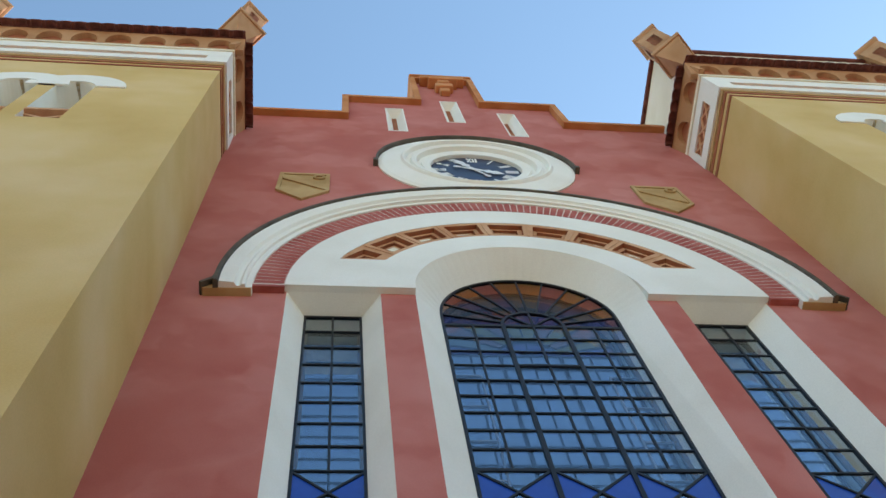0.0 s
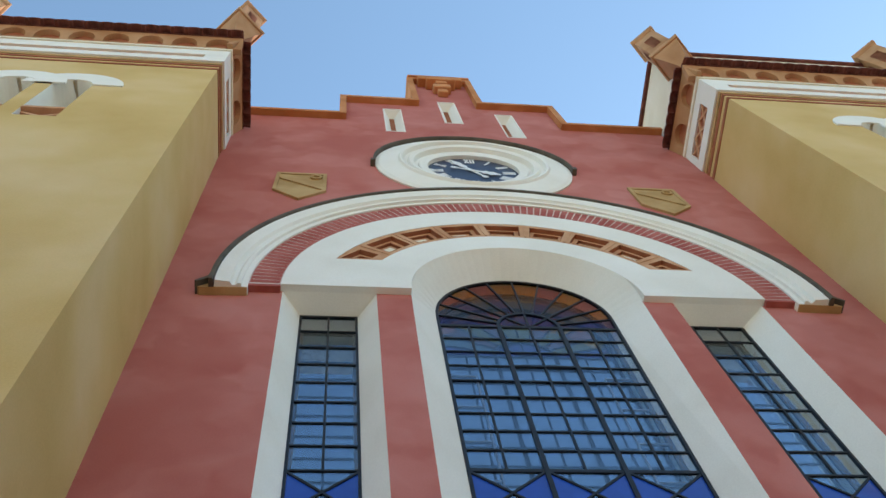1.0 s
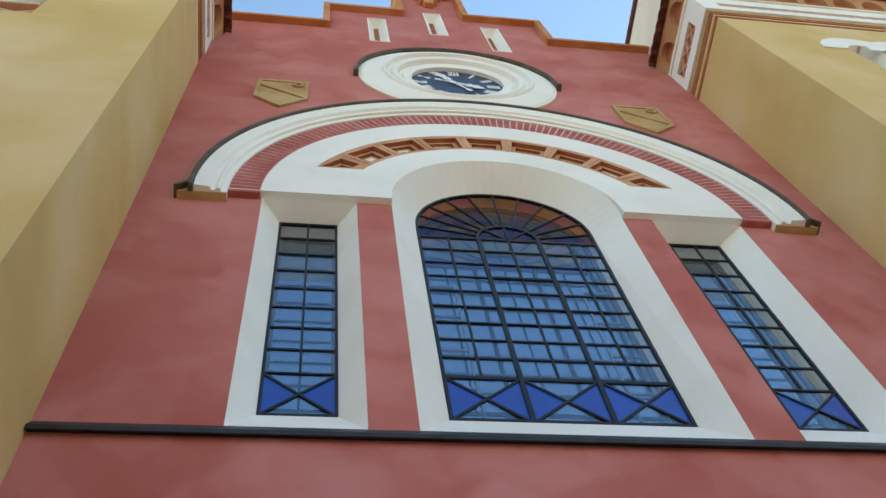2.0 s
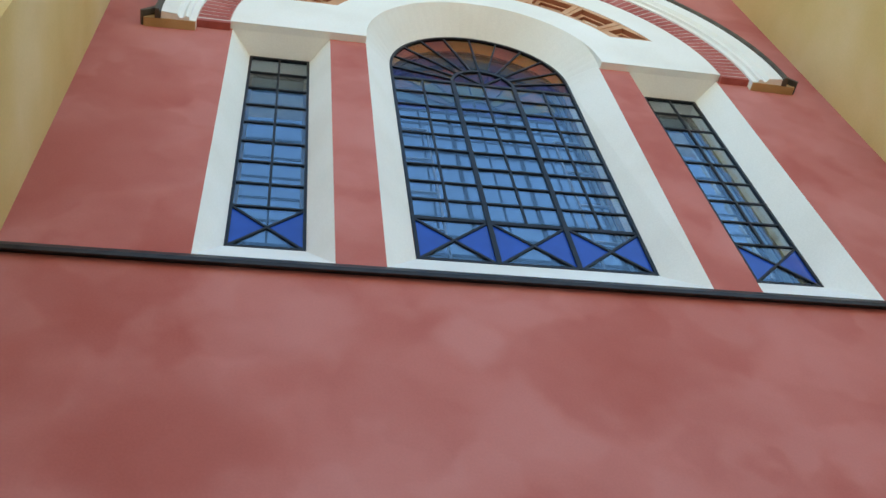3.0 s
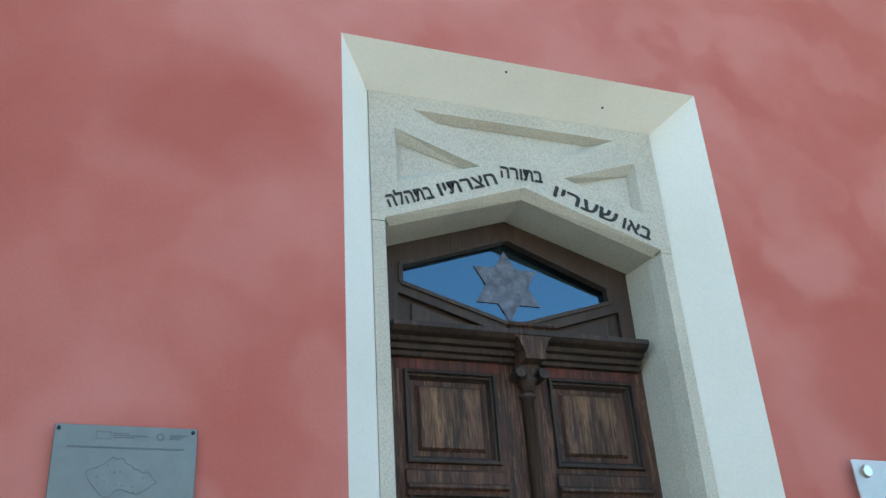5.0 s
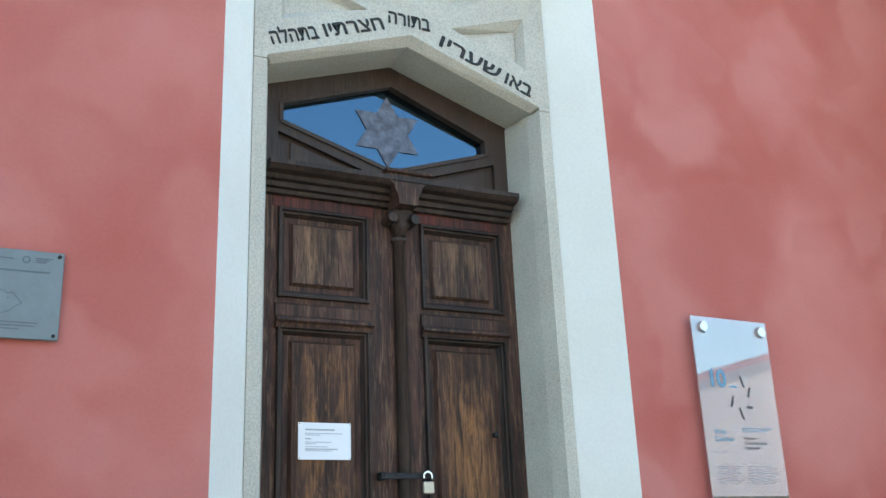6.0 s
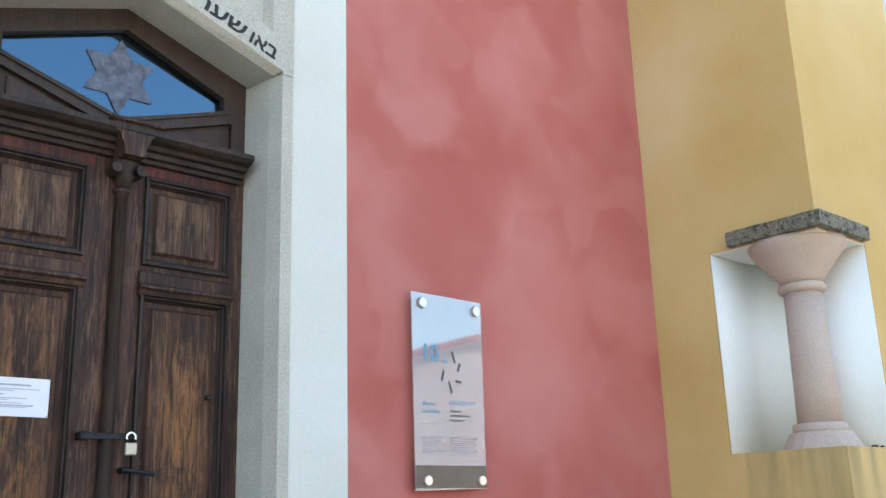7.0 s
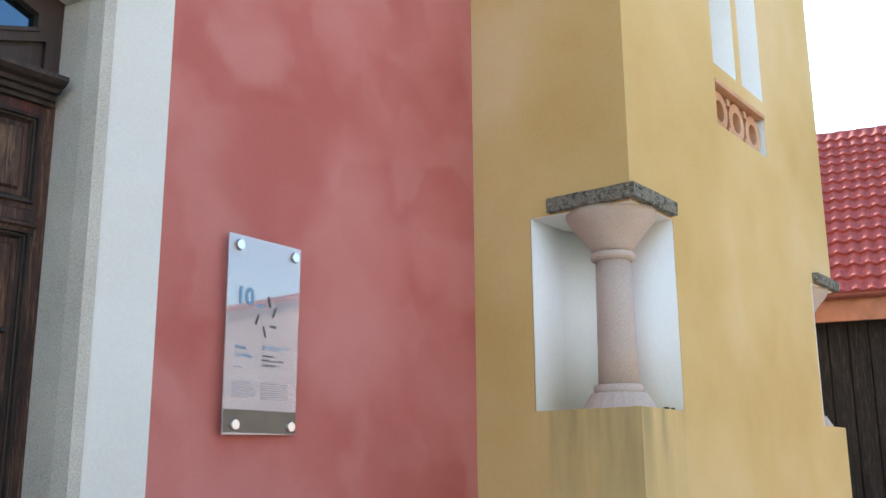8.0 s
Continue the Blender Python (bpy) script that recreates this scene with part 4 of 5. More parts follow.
    eave_tiles(ns, lambda k, w, t, h: (s * (xs0 + t), ys0 + 0.08 + (1.35) * (k + 0.5) / ns + w, EAVE + 0.02 + h))
    # cream upper storey behind the skirt of tiles
    V = thing("tower_top", (s * 6.0, 0.9, EAVE), "cream upper storey of the tower with red tile coping", "tower storey", "tower tops", "structure")
    ux0, ux1, uy0, uy1, ut = 3.86, 8.2, -1.25 if s > 0 else -1.14, 3.0, 19.82
    part("wall", a_box(*sorted((s * ux0, s * ux1)), uy0, uy1, EAVE + 0.02, ut), CREAM, V)
    for x0, x1, y0, y1 in ((ux0 - 0.07, ux1 + 0.07, uy0 - 0.07, uy0 + 0.2), (ux0 - 0.07, ux0 + 0.2, uy0 + 0.2, uy1)):
        part("coping", a_box(*sorted((s * x0, s * x1)), y0, y1, ut, ut + 0.09, bevel=0.015), TILE, V, "red tile coping")
    # diagonal corner pinnacles
    for px in (HALF - 0.03, OUT + 0.03):
        cx, cy, z = s * px, FRONT - 0.12, 17.85
        P = thing("pinnacle", (cx, cy, z), "orange rendered pinnacle on the tower corner, set diagonally with gabled cap", "pinnacle", "tower pinnacles")

        def diamond(levels):
            return lathe(bmesh.new(), [(r, z + h) for r, h in levels], cx, cy, 4)

        part("corbel", diamond([(0.06, -0.36), (0.16, 0.0), (0.30, 0.42), (0.36, 0.62)]), CORBEL, P)
        part("base_cap", diamond([(0.40, 0.62), (0.42, 0.66), (0.42, 0.72), (0.37, 0.76)]), CORBEL, P)
        part("base_cap", diamond([(0.34, 0.76), (0.34, 0.83)]), CORBEL, P)
        part("shaft", diamond([(0.29, 0.83), (0.29, 2.05)]), CORBEL, P)
        # slightly proud plates, their dark colour standing for the recess shade
        for q in range(4):
            a = radians(45 + 90 * q)
            nxt, tx = (math.cos(a), math.sin(a)), (-math.sin(a), math.cos(a))
            r = 0.29 * math.cos(radians(45)) + 0.004
            pbm = bmesh.new()
            quad_ = [(t, h) for t, h in ((-0.09, 1.15), (0.09, 1.15), (0.09, 1.75), (-0.09, 1.75))]
            pbm.faces.new([pbm.verts.new((cx + nxt[0] * r + tx[0] * t, cy + nxt[1] * r + tx[1] * t, z + h)) for t, h in quad_])
            bmesh.ops.solidify(pbm, geom=pbm.faces[:], thickness=0.02)
            part("shaft_panel", pbm, STRIPE, P, "plate coloured darker to read as a sunk panel")
        part("shaft_cap", diamond([(0.30, 2.05), (0.35, 2.10), (0.35, 2.18), (0.02, 2.5)]), CORBEL, P)


tower(1)
tower(-1)


# ---- portal ----
P = thing("stone_portal", (0, 0.235, 0.62), "speckled grey granite door surround with pointed lintel and relief triangles", "door surround", "", "structure")
YS = 0.235
for s in (-1, 1):
    jb = a_plate([(s * 0.868, YS), (s * 0.80, YS), (s * 0.768, YS + 0.095), (s * 0.737, 0.53), (s * 0.737, 0.62), (s * 0.868, 0.62)], (), 0.62, 4.060, lambda a, b, d: (a, b, d))
    part("jamb", jb, GRANITE, P)
def vee(x, z, apex):
    return [(-0.868, 4.062)] + ([(-x, 4.062)] if z == 4.062 else [(-x, 4.062), (-x, z)]) + [(0.0, apex)] + ([(x, 4.062)] if z == 4.062 else [(x, z), (x, 4.062)]) + [(0.868, 4.062), (0.868, 4.87), (-0.868, 4.87)]


lin_front, lin = vee(0.80, 4.082, 4.374), vee(0.768, 4.062, 4.326)
rec = [[(-0.62, 4.785), (0.62, 4.785), (0.32, 4.625), (-0.32, 4.625)],
       [(-0.73, 4.645), (-0.25, 4.472), (-0.73, 4.305)],
       [(0.73, 4.645), (0.73, 4.305), (0.25, 4.472)]]
part("lintel", a_plate(lin_front, rec, YS - 0.004, YS + 0.05), GRANITE, P)
cham = bmesh.new()
for s in (-1, 1):
    cham.faces.new([cham.verts.new(p) for p in ((s * 0.80, YS - 0.004, 4.082), (0, YS - 0.004, 4.374), (0, YS + 0.05, 4.326), (s * 0.768, YS + 0.05, 4.062))])
part("lintel_chamfer", cham, GRANITE, P)
part("lintel_core", a_plate(lin, (), YS + 0.05, 0.62), GRANITE, P)
for r in rec:
    cx = sum(x for x, _ in r) / len(r)
    cz_ = sum(z for _, z in r) / len(r)
    part("relief_bevel", splay(bmesh.new(), r, [(cx + (x - cx) * 0.80, cz_ + (z - cz_) * 0.62) for x, z in r], YS - 0.004, YS + 0.046), GRANITE, P)
part("threshold", a_box(-0.868, 0.868, YS, 0.62, 0.50, 0.62, bevel=0.01), GRANITE, P)
INK = plain("black_letter_paint", (0.025, 0.025, 0.024), 0.7, 0, 0.4, 30)


def words(name, text, size, place, turn, material, parent, squeeze=1.0, depth=0.001, align="CENTER", bold=0.0, wide=0.0):
    cu = bpy.data.curves.new(name, "FONT")
    cu.body, cu.size, cu.align_x, cu.extrude = text, size, align, depth
    tmp = bpy.data.objects.new(name, cu)
    me = bpy.data.meshes.new_from_object(tmp)
    bpy.data.objects.remove(tmp)
    if wide:
        xs = [v.co.x for v in me.vertices]
        squeeze = wide / (max(xs) - min(xs))
    if bold:
        tb = bmesh.new()
        for k, (dx, dz) in enumerate(((0, 0), (bold, 0), (-bold, 0), (0, bold), (0, -bold))):
            old = len(tb.verts)
            tb.from_mesh(me)
            tb.verts.ensure_lookup_table()
            bmesh.ops.translate(tb, vec=(dx, dz, 0.0003 * k), verts=tb.verts[old:])
        tb.to_mesh(me)
        tb.free()
    me.transform(Matrix.Translation(Vector(place) - base_of(parent)) @ Matrix.Rotation(-turn, 4, "Y") @ Matrix.Rotation(radians(90), 4, "X") @ Matrix.Diagonal((squeeze, 1, 1, 1)))
    me.materials.clear()
    me.materials.append(material)
    ob = new(name, me)
    ob.parent = parent
    return ob


slope = math.atan2(0.28, 0.776)
for text, cx, cz_, wide, turn in (("באו", 0.655, 4.166, 0.175, -slope), ("שעריו", 0.350, 4.279, 0.39, -slope), ("בתורה", -0.01, 4.420, 0.248, 0.0), ("חצרתיו", -0.322, 4.312, 0.352, slope), ("בתהלה", -0.652, 4.188, 0.262, slope)):
    words("inscription", text[::-1], 0.118, (cx, YS - 0.006, cz_), turn, INK, P, 1.0, 0.001, "CENTER", 0.0025, wide)

# ---- double door ----
D = thing("double_door", (0, 0.53, 0.62), "closed old brown double door with worn panels and glazed fanlight", "door", "", "structure")
YF = 0.53
open_w = [(-0.776, 0.62), (0.776, 0.62), (0.776, 4.054), (0.0, 4.338), (-0.776, 4.054)]
tri_l = [(-0.65, 3.62), (-0.10, 3.64), (-0.65, 3.82)]
tri_r = [(-x, z) for x, z in reversed(tri_l)]
light = [(-0.635, 3.875), (0.0, 3.675), (0.60, 3.87), (0.60, 3.965), (0.0, 4.21), (-0.635, 3.985)]
part("transom_frame", a_plate([(-0.776, 3.50), (0.776, 3.50), (0.776, 4.062), (0.0, 4.330), (-0.776, 4.062)], [light, tri_l, tri_r], YF, YF + 0.07), WOOD_TOP, D, "brown fanlight frame")
part("transom_panel", a_plate(tri_l, (), YF + 0.03, YF + 0.05), WOOD_TOP, D)
part("transom_panel", a_plate(tri_r, (), YF + 0.03, YF + 0.05), WOOD_TOP, D)
for tri in (tri_l, tri_r):
    cx = sum(x for x, _ in tri) / 3
    cz_ = sum(z for _, z in tri) / 3
    part("raised_field", a_plate([(cx + (x - cx) * 0.6, cz_ + (z - cz_) * 0.6) for x, z in tri], (), YF + 0.015, YF + 0.03), WOOD_TOP, D)
part("fanlight_pane", a_plate(light, (), YF + 0.04, YF + 0.046), DOOR_GLASS, D, "fanlight glass reflecting the sky")
# near-black sheet for the unlit space behind the fanlight
part("fanlight_backing", a_plate(light, (), YF + 0.066, YF + 0.07), UNLIT, D)
# mouldings on the edges of the fanlight
for p_, q_ in zip(light, light[1:] + light[:1]):
    part("glazing_bead", bar(bmesh.new(), p_, q_, 0.022, YF - 0.012, YF + 0.038), WOOD_TOP, D)
star = bmesh.new()
RS, zs_ = 0.218, 3.932
pts = []
for k in range(12):
    a = radians(90 + 30 * k)
    r = RS if k % 2 == 0 else RS / math.sqrt(3)
    pts.append((-0.008 + r * math.cos(a), zs_ + r * math.sin(a)))
plate(star, pts, (), YF + 0.033, YF + 0.037)
part("star", star, plain("grey_weathered_star", (0.12, 0.135, 0.175), 0.5, 0.1, 0.45, 22, 0.3, 0.4), D, "mottled grey six-pointed star plate")
corn = [(YF, 3.45), (YF - 0.03, 3.455), (YF - 0.035, 3.475), (YF - 0.06, 3.48), (YF - 0.065, 3.505), (YF - 0.095, 3.51), (YF - 0.105, 3.53), (YF - 0.145, 3.54), (YF - 0.17, 3.56), (YF - 0.172, 3.585), (YF, 3.61)]
part("cornice", a_plate(corn, (), -0.737, 0.705, side), WOOD_DARK, D, "moulded cornice over the leaves")
block = [(-0.035, 3.43), (0.075, 3.43), (0.08, 3.48), (0.10, 3.52), (0.105, 3.54), (0.14, 3.565), (0.145, 3.60), (-0.105, 3.60), (-0.10, 3.565), (-0.065, 3.54), (-0.06, 3.52), (-0.04, 3.48)]
part("column_block", a_plate(block, (), YF - 0.165, YF - 0.02), WOOD, D, "worn cornice block over the capital")
part("block_cap", a_box(-0.115, 0.155, YF - 0.185, YF - 0.02, 3.60, 3.622, bevel=0.006), WOOD, D)
for sx in (-0.045, 0.085):
    vb = bmesh.new()
    bmesh.ops.create_cone(vb, cap_ends=True, segments=16, radius1=0.030, radius2=0.026, depth=0.09, matrix=Matrix.Translation((sx, YF - 0.06, 3.375)) @ Matrix.Rotation(radians(90), 4, "X"))
    part("volute", vb, WOOD_DARK, D, "carved scroll of the capital")


def stepped(profile, x0, x1, z0, z1):
    bm = bmesh.new()
    for (i0, d0), (i1, d1) in zip(profile, profile[1:]):
        splay(bm, rect(x0 + i0, x1 - i0, z0 + i0, z1 - i0), rect(x0 + i1, x1 - i1, z0 + i1, z1 - i1), YF + d0, YF + d1)
    return bm


def panel(leaf, x0, x1, z0, z1, material):
    """A sunk panel with a mitred frame moulding and a raised field."""
    o = rect(x0, x1, z0, z1)
    i1 = rect(x0 + 0.045, x1 - 0.045, z0 + 0.045, z1 - 0.045)
    part("panel_moulding", stepped([(0.0, 0.0), (0.004, -0.02), (0.016, -0.022), (0.022, -0.004), (0.030, -0.002), (0.034, 0.012), (0.045, 0.028)], x0, x1, z0, z1), WOOD_DARK, leaf)
    part("panel_ground", a_plate(i1, (), YF + 0.028, YF + 0.034), WOOD, leaf)
    f0 = rect(x0 + 0.07, x1 - 0.07, z0 + 0.07, z1 - 0.07)
    f1 = rect(x0 + 0.085, x1 - 0.085, z0 + 0.085, z1 - 0.085)
    pf = splay(bmesh.new(), f0, f1, YF + 0.028, YF + 0.008)
    pf.faces.new([pf.verts.new((x, YF + 0.008, z)) for x, z in f1])
    part("raised_field", pf, material, leaf, "field worn to bare orange wood")


for s in (-1, 1):
    a, b = (-0.776, 0.018) if s < 0 else (0.022, 0.776)
    u = (-0.645, -0.15) if s < 0 else (0.15, 0.655)
    holes = [rect(*u, 2.91, 3.39), rect(*u, 0.95, 2.77)]
    leaf = part("door_leaf", a_plate(rect(a, b, 0.63, 3.475), holes, YF, YF + 0.05), WOOD, D)
    for (z0, z1) in ((2.91, 3.39), (0.95, 2.77)):
        panel(leaf, u[0], u[1], z0, z1, WOOD_PANEL if z0 < 2 else WOOD_PALE)
    part("top_rail", a_plate(rect(a + (0.1 if s < 0 else 0.12), b - (0.14 if s < 0 else 0.1), 3.395, 3.468), (), YF - 0.004, YF), WOOD_RED, leaf, "reddish painted rail")
    part("drip_moulding", a_plate([(YF, 2.885), (YF - 0.02, 2.87), (YF - 0.02, 2.815), (YF - 0.045, 2.80), (YF - 0.05, 2.785), (YF - 0.03, 2.775), (YF - 0.02, 2.755), (YF, 2.75)], (), u[0] - 0.01, u[1] + 0.01, side), WOOD, leaf)
part("astragal", lathe(bmesh.new(), [(0.048, 0.64), (0.048, 0.9), (0.038, 0.92), (0.032, 3.26), (0.044, 3.265), (0.044, 3.285), (0.034, 3.29)], 0.02, YF - 0.015, 16), WOOD_DARK, D, "slim half column on the meeting stile", True)
part("capital", lathe(bmesh.new(), [(0.034, 3.29), (0.038, 3.33), (0.062, 3.355), (0.046, 3.37), (0.075, 3.41), (0.075, 3.43)], 0.02, YF - 0.03, 16), WOOD_DARK, D, "small carved capital", True)

BLACK = plain("black_wrought_iron", (0.03, 0.03, 0.032), 0.55, 0.7, 0.4, 40)
part("hasp", a_box(-0.11, 0.17, YF - 0.062, YF - 0.056, 2.02, 2.05, bevel=0.002), BLACK, D, "dark iron hasp bar")
part("hasp_hinge", a_box(-0.125, -0.095, YF - 0.06, YF, 2.015, 2.055, bevel=0.006), BLACK, D)
hs_ = bmesh.new()
bmesh.ops.create_cone(hs_, cap_ends=True, segments=12, radius1=0.010, radius2=0.012, depth=0.15, matrix=Matrix.Translation((0.17, YF - 0.075, 1.868)) @ Matrix.Rotation(radians(97), 4, "Y"))
part("lever_handle", hs_, BLACK, D, "dark iron lever handle")
part("lever_boss", a_box(0.085, 0.115, YF - 0.08, YF, 1.862, 1.892, bevel=0.008), BLACK, D)
part("keyhole_knob", a_box(0.545, 0.57, YF - 0.02, YF + 0.022, 2.24, 2.265, bevel=0.004), BLACK, D)

L = thing("padlock", (0.115, YF - 0.08, 1.95), "small brass padlock with steel shackle on the hasp", "padlock")
BRASS = plain("pale_brass", (0.46, 0.42, 0.34), 0.4, 0.7, 0.12, 30)
part("lock_body", a_box(0.088, 0.145, YF - 0.095, YF - 0.067, 1.945, 2.005, bevel=0.005), BRASS, L)
part("shackle", sweep(bmesh.new(), [(0.018, YF - 0.086), (0.027, YF - 0.086), (0.027, YF - 0.076), (0.018, YF - 0.076)], 0.115, 2.03, -25, 205, 16), STEEL, L, "steel shackle")

N = thing("paper_notice", (-0.395, YF, 2.115), "white printed paper sheet pinned to the door leaf", "notice")
PAPER = plain("white_paper", (0.82, 0.83, 0.85), 0.8, 0, 0.04, 6)
PRINT = plain("grey_print", (0.42, 0.43, 0.46), 0.8, 0, 0.1, 20)
YP = YF - 0.002
SHEET = part("sheet", a_plate(rect(-0.53, -0.26, 2.115, 2.292), (), YP - 0.0015, YP), PAPER, N)
for z, x0, x1, t in ((2.258, -0.495, -0.345, 0.008), (2.240, -0.495, -0.305, 0.0035), (2.232, -0.495, -0.42, 0.0035), (2.214, -0.495, -0.465, 0.006), (2.198, -0.495, -0.36, 0.0035), (2.190, -0.495, -0.44, 0.0035), (2.176, -0.495, -0.38, 0.0035), (2.165, -0.495, -0.33, 0.006), (2.157, -0.495, -0.36, 0.0035)):
    part("text_line", a_plate(rect(x0, x1, z - t / 2, z + t / 2), (), YP - 0.0022, YP - 0.0016), PRINT, SHEET)
for x, z in ((-0.524, 2.286), (-0.266, 2.286), (-0.524, 2.121), (-0.266, 2.121)):
    part("pin", a_plate(arc(x, z, 0.004, 0, 360, 10)[:-1], (), YP - 0.005, YP - 0.001), STEEL, N)

# ---- wall plaques ----
G = thing("glass_plaque", (1.74, -0.045, 1.75), "tall clear acrylic information panel on four steel studs", "information panel")
acry = bpy.data.materials.new("milky_acrylic")
acry.use_nodes = True
ant = acry.node_tree
ab_ = ant.nodes["Principled BSDF"]
ab_.inputs["Base Color"].default_value = (0.47, 0.44, 0.46, 1)
ab_.inputs["Roughness"].default_value = 0.3
atr = ant.nodes.new("ShaderNodeBsdfTransparent")
agl = ant.nodes.new("ShaderNodeBsdfGlossy")
agl.inputs["Roughness"].default_value = 0.015
am1, am2 = ant.nodes.new("ShaderNodeMixShader"), ant.nodes.new("ShaderNodeMixShader")
am1.inputs[0].default_value, am2.inputs[0].default_value = 0.46, 0.145
ant.links.new(atr.outputs[0], am1.inputs[1])
ant.links.new(ab_.outputs[0], am1.inputs[2])
ant.links.new(am1.outputs[0], am2.inputs[1])
ant.links.new(agl.outputs[0], am2.inputs[2])
ant.links.new(am2.outputs[0], ant.nodes["Material Output"].inputs["Surface"])
pl = [(1.478, 1.752), (1.998, 1.762), (2.006, 2.828), (1.474, 2.835)]
pb = a_plate(pl, (), -0.052, -0.044)
ACR = part("panel", pb, acry, G, "milky acrylic sheet")
ft = plain("smoked_foot_strip", (0.10, 0.085, 0.065), 0.15, 0.2, 0.15, 6, 0.6)
part("foot_strip", a_plate(rect(1.482, 1.996, 1.765, 1.885), (), -0.0545, -0.0525), ft, G, "dark bronze strip with small emblems")
for x, z in ((1.545, 2.775), (1.955, 2.770), (1.555, 1.805), (1.955, 1.805)):
    st = bmesh.new()
    bmesh.ops.create_cone(st, cap_ends=True, segments=24, radius1=0.032, radius2=0.026, depth=0.016, matrix=Matrix.Translation((x, -0.062, z)) @ Matrix.Rotation(radians(90), 4, "X"))
    bmesh.ops.create_cone(st, cap_ends=True, segments=12, radius1=0.012, radius2=0.012, depth=0.046, matrix=Matrix.Translation((x, -0.023, z)) @ Matrix.Rotation(radians(90), 4, "X"))
    part("stud", st, STEEL, G, "round steel stud")
LBLUE = plain("pale_blue_print", (0.12, 0.29, 0.42), 0.4, 0, 0.05, 20)
DGREY = plain("charcoal_print", (0.05, 0.045, 0.05), 0.4, 0, 0.1, 20)
MGREY = plain("mid_grey_print", (0.40, 0.33, 0.35), 0.4, 0, 0.1, 20)
words("number", "10", 0.13, (1.60, -0.0535, 2.455), 0.0, LBLUE, ACR, 1.0, 0.0006, "CENTER", 0.003)
part("dash", a_plate(rect(1.685, 1.735, 2.452, 2.462), (), -0.0535, -0.0525), LBLUE, ACR)
for (x0, z0, x1, z1) in ((1.765, 2.515, 1.785, 2.455), (1.825, 2.455, 1.805, 2.405), (1.70, 2.405, 1.68, 2.350), (1.735, 2.345, 1.755, 2.285), (1.785, 2.350, 1.830, 2.348)):
    part("dash", bar(bmesh.new(), (x0, z0), (x1, z1), 0.012, -0.0537, -0.0525), DGREY, ACR)
words("place_name", "Nová", 0.036, (1.54, -0.0535, 2.205), 0.0, LBLUE, ACR, 1.0, 0.0004, "LEFT")
words("place_name", "Cerekev", 0.036, (1.54, -0.0535, 2.165), 0.0, LBLUE, ACR, 1.0, 0.0004, "LEFT")
for k, line in enumerate(("Synagogue", "Architecture in the", "Czech Lands")):
    words("caption", line, 0.021, (1.735, -0.0535, 2.178 - 0.026 * k), 0.0, DGREY, ACR, 0.95, 0.0004, "LEFT")
for z, x0, x1, t, m_ in ((2.11, 1.54, 1.60, 0.004, MGREY), (2.235, 1.735, 1.935, 0.004, LBLUE), (2.222, 1.735, 1.90, 0.004, LBLUE)):
    part("text_line", a_plate(rect(x0, x1, z - t / 2, z + t / 2), (), -0.0535, -0.0525), m_, ACR)
for k in range(8):
    for x0, x1 in ((1.53, 1.69), (1.735, 1.94)):
        part("text_line", a_plate(rect(x0, x1 - 0.02 * (k % 3), 2.035 - 0.012 * k, 2.039 - 0.012 * k), (), -0.0535, -0.0525), MGREY, ACR)

B = thing("metal_plaque", (-1.94, -0.02, 2.495), "grey engraved metal plate with a country outline map", "memorial plate")
PLATE = plain("grey_satin_plate", (0.17, 0.21, 0.22), 0.5, 0.3, 0.06, 20)
ETCHED = part("plate", a_box(-2.21, -1.685, -0.030, -0.022, 2.495, 2.853, bevel=0.003), PLATE, B)
for x in (-2.195, -1.703):
    for z in (2.513, 2.835):
        sb = bmesh.new()
        bmesh.ops.create_cone(sb, cap_ends=True, segments=12, radius1=0.010, radius2=0.007, depth=0.036, matrix=Matrix.Translation((x, -0.018, z)) @ Matrix.Rotation(radians(90), 4, "X"))
        part("screw", sb, BLACK, B)

ENGR = plain("dark_engraving", (0.10, 0.13, 0.15), 0.6, 0, 0.1, 20)
yq = -0.0305
country = [(0.0, 0.62), (0.09, 0.70), (0.15, 0.72), (0.28, 0.86), (0.36, 1.0), (0.42, 0.94), (0.50, 0.98), (0.56, 0.84), (0.64, 0.80), (0.66, 0.72), (0.74, 0.70), (0.78, 0.62), (0.86, 0.66), (0.93, 0.52),
           (1.0, 0.40), (0.94, 0.34), (0.84, 0.20), (0.72, 0.10), (0.62, 0.14), (0.50, 0.22), (0.42, 0.16), (0.36, 0.02), (0.27, 0.02), (0.16, 0.20), (0.08, 0.36), (0.03, 0.50)]
mp_ = [(-2.085 + 0.26 * x, 2.575 + 0.155 * z) for x, z in country]
for p_, q_ in zip(mp_, mp_[1:] + mp_[:1]):
    part("map_line", bar(bmesh.new(), p_, q_, 0.0028, yq - 0.0008, yq + 0.0004), ENGR, ETCHED)
for fx, fz in ((0.30, 0.78), (0.16, 0.50), (0.40, 0.62), (0.48, 0.64), (0.27, 0.40), (0.43, 0.32), (0.52, 0.30), (0.66, 0.28), (0.68, 0.14), (0.80, 0.50)):
    part("map_dot", a_plate(arc(-2.085 + 0.26 * fx, 2.575 + 0.155 * fz, 0.0035, 0, 360, 8)[:-1], (), yq - 0.0008, yq + 0.0004), ENGR, ETCHED)
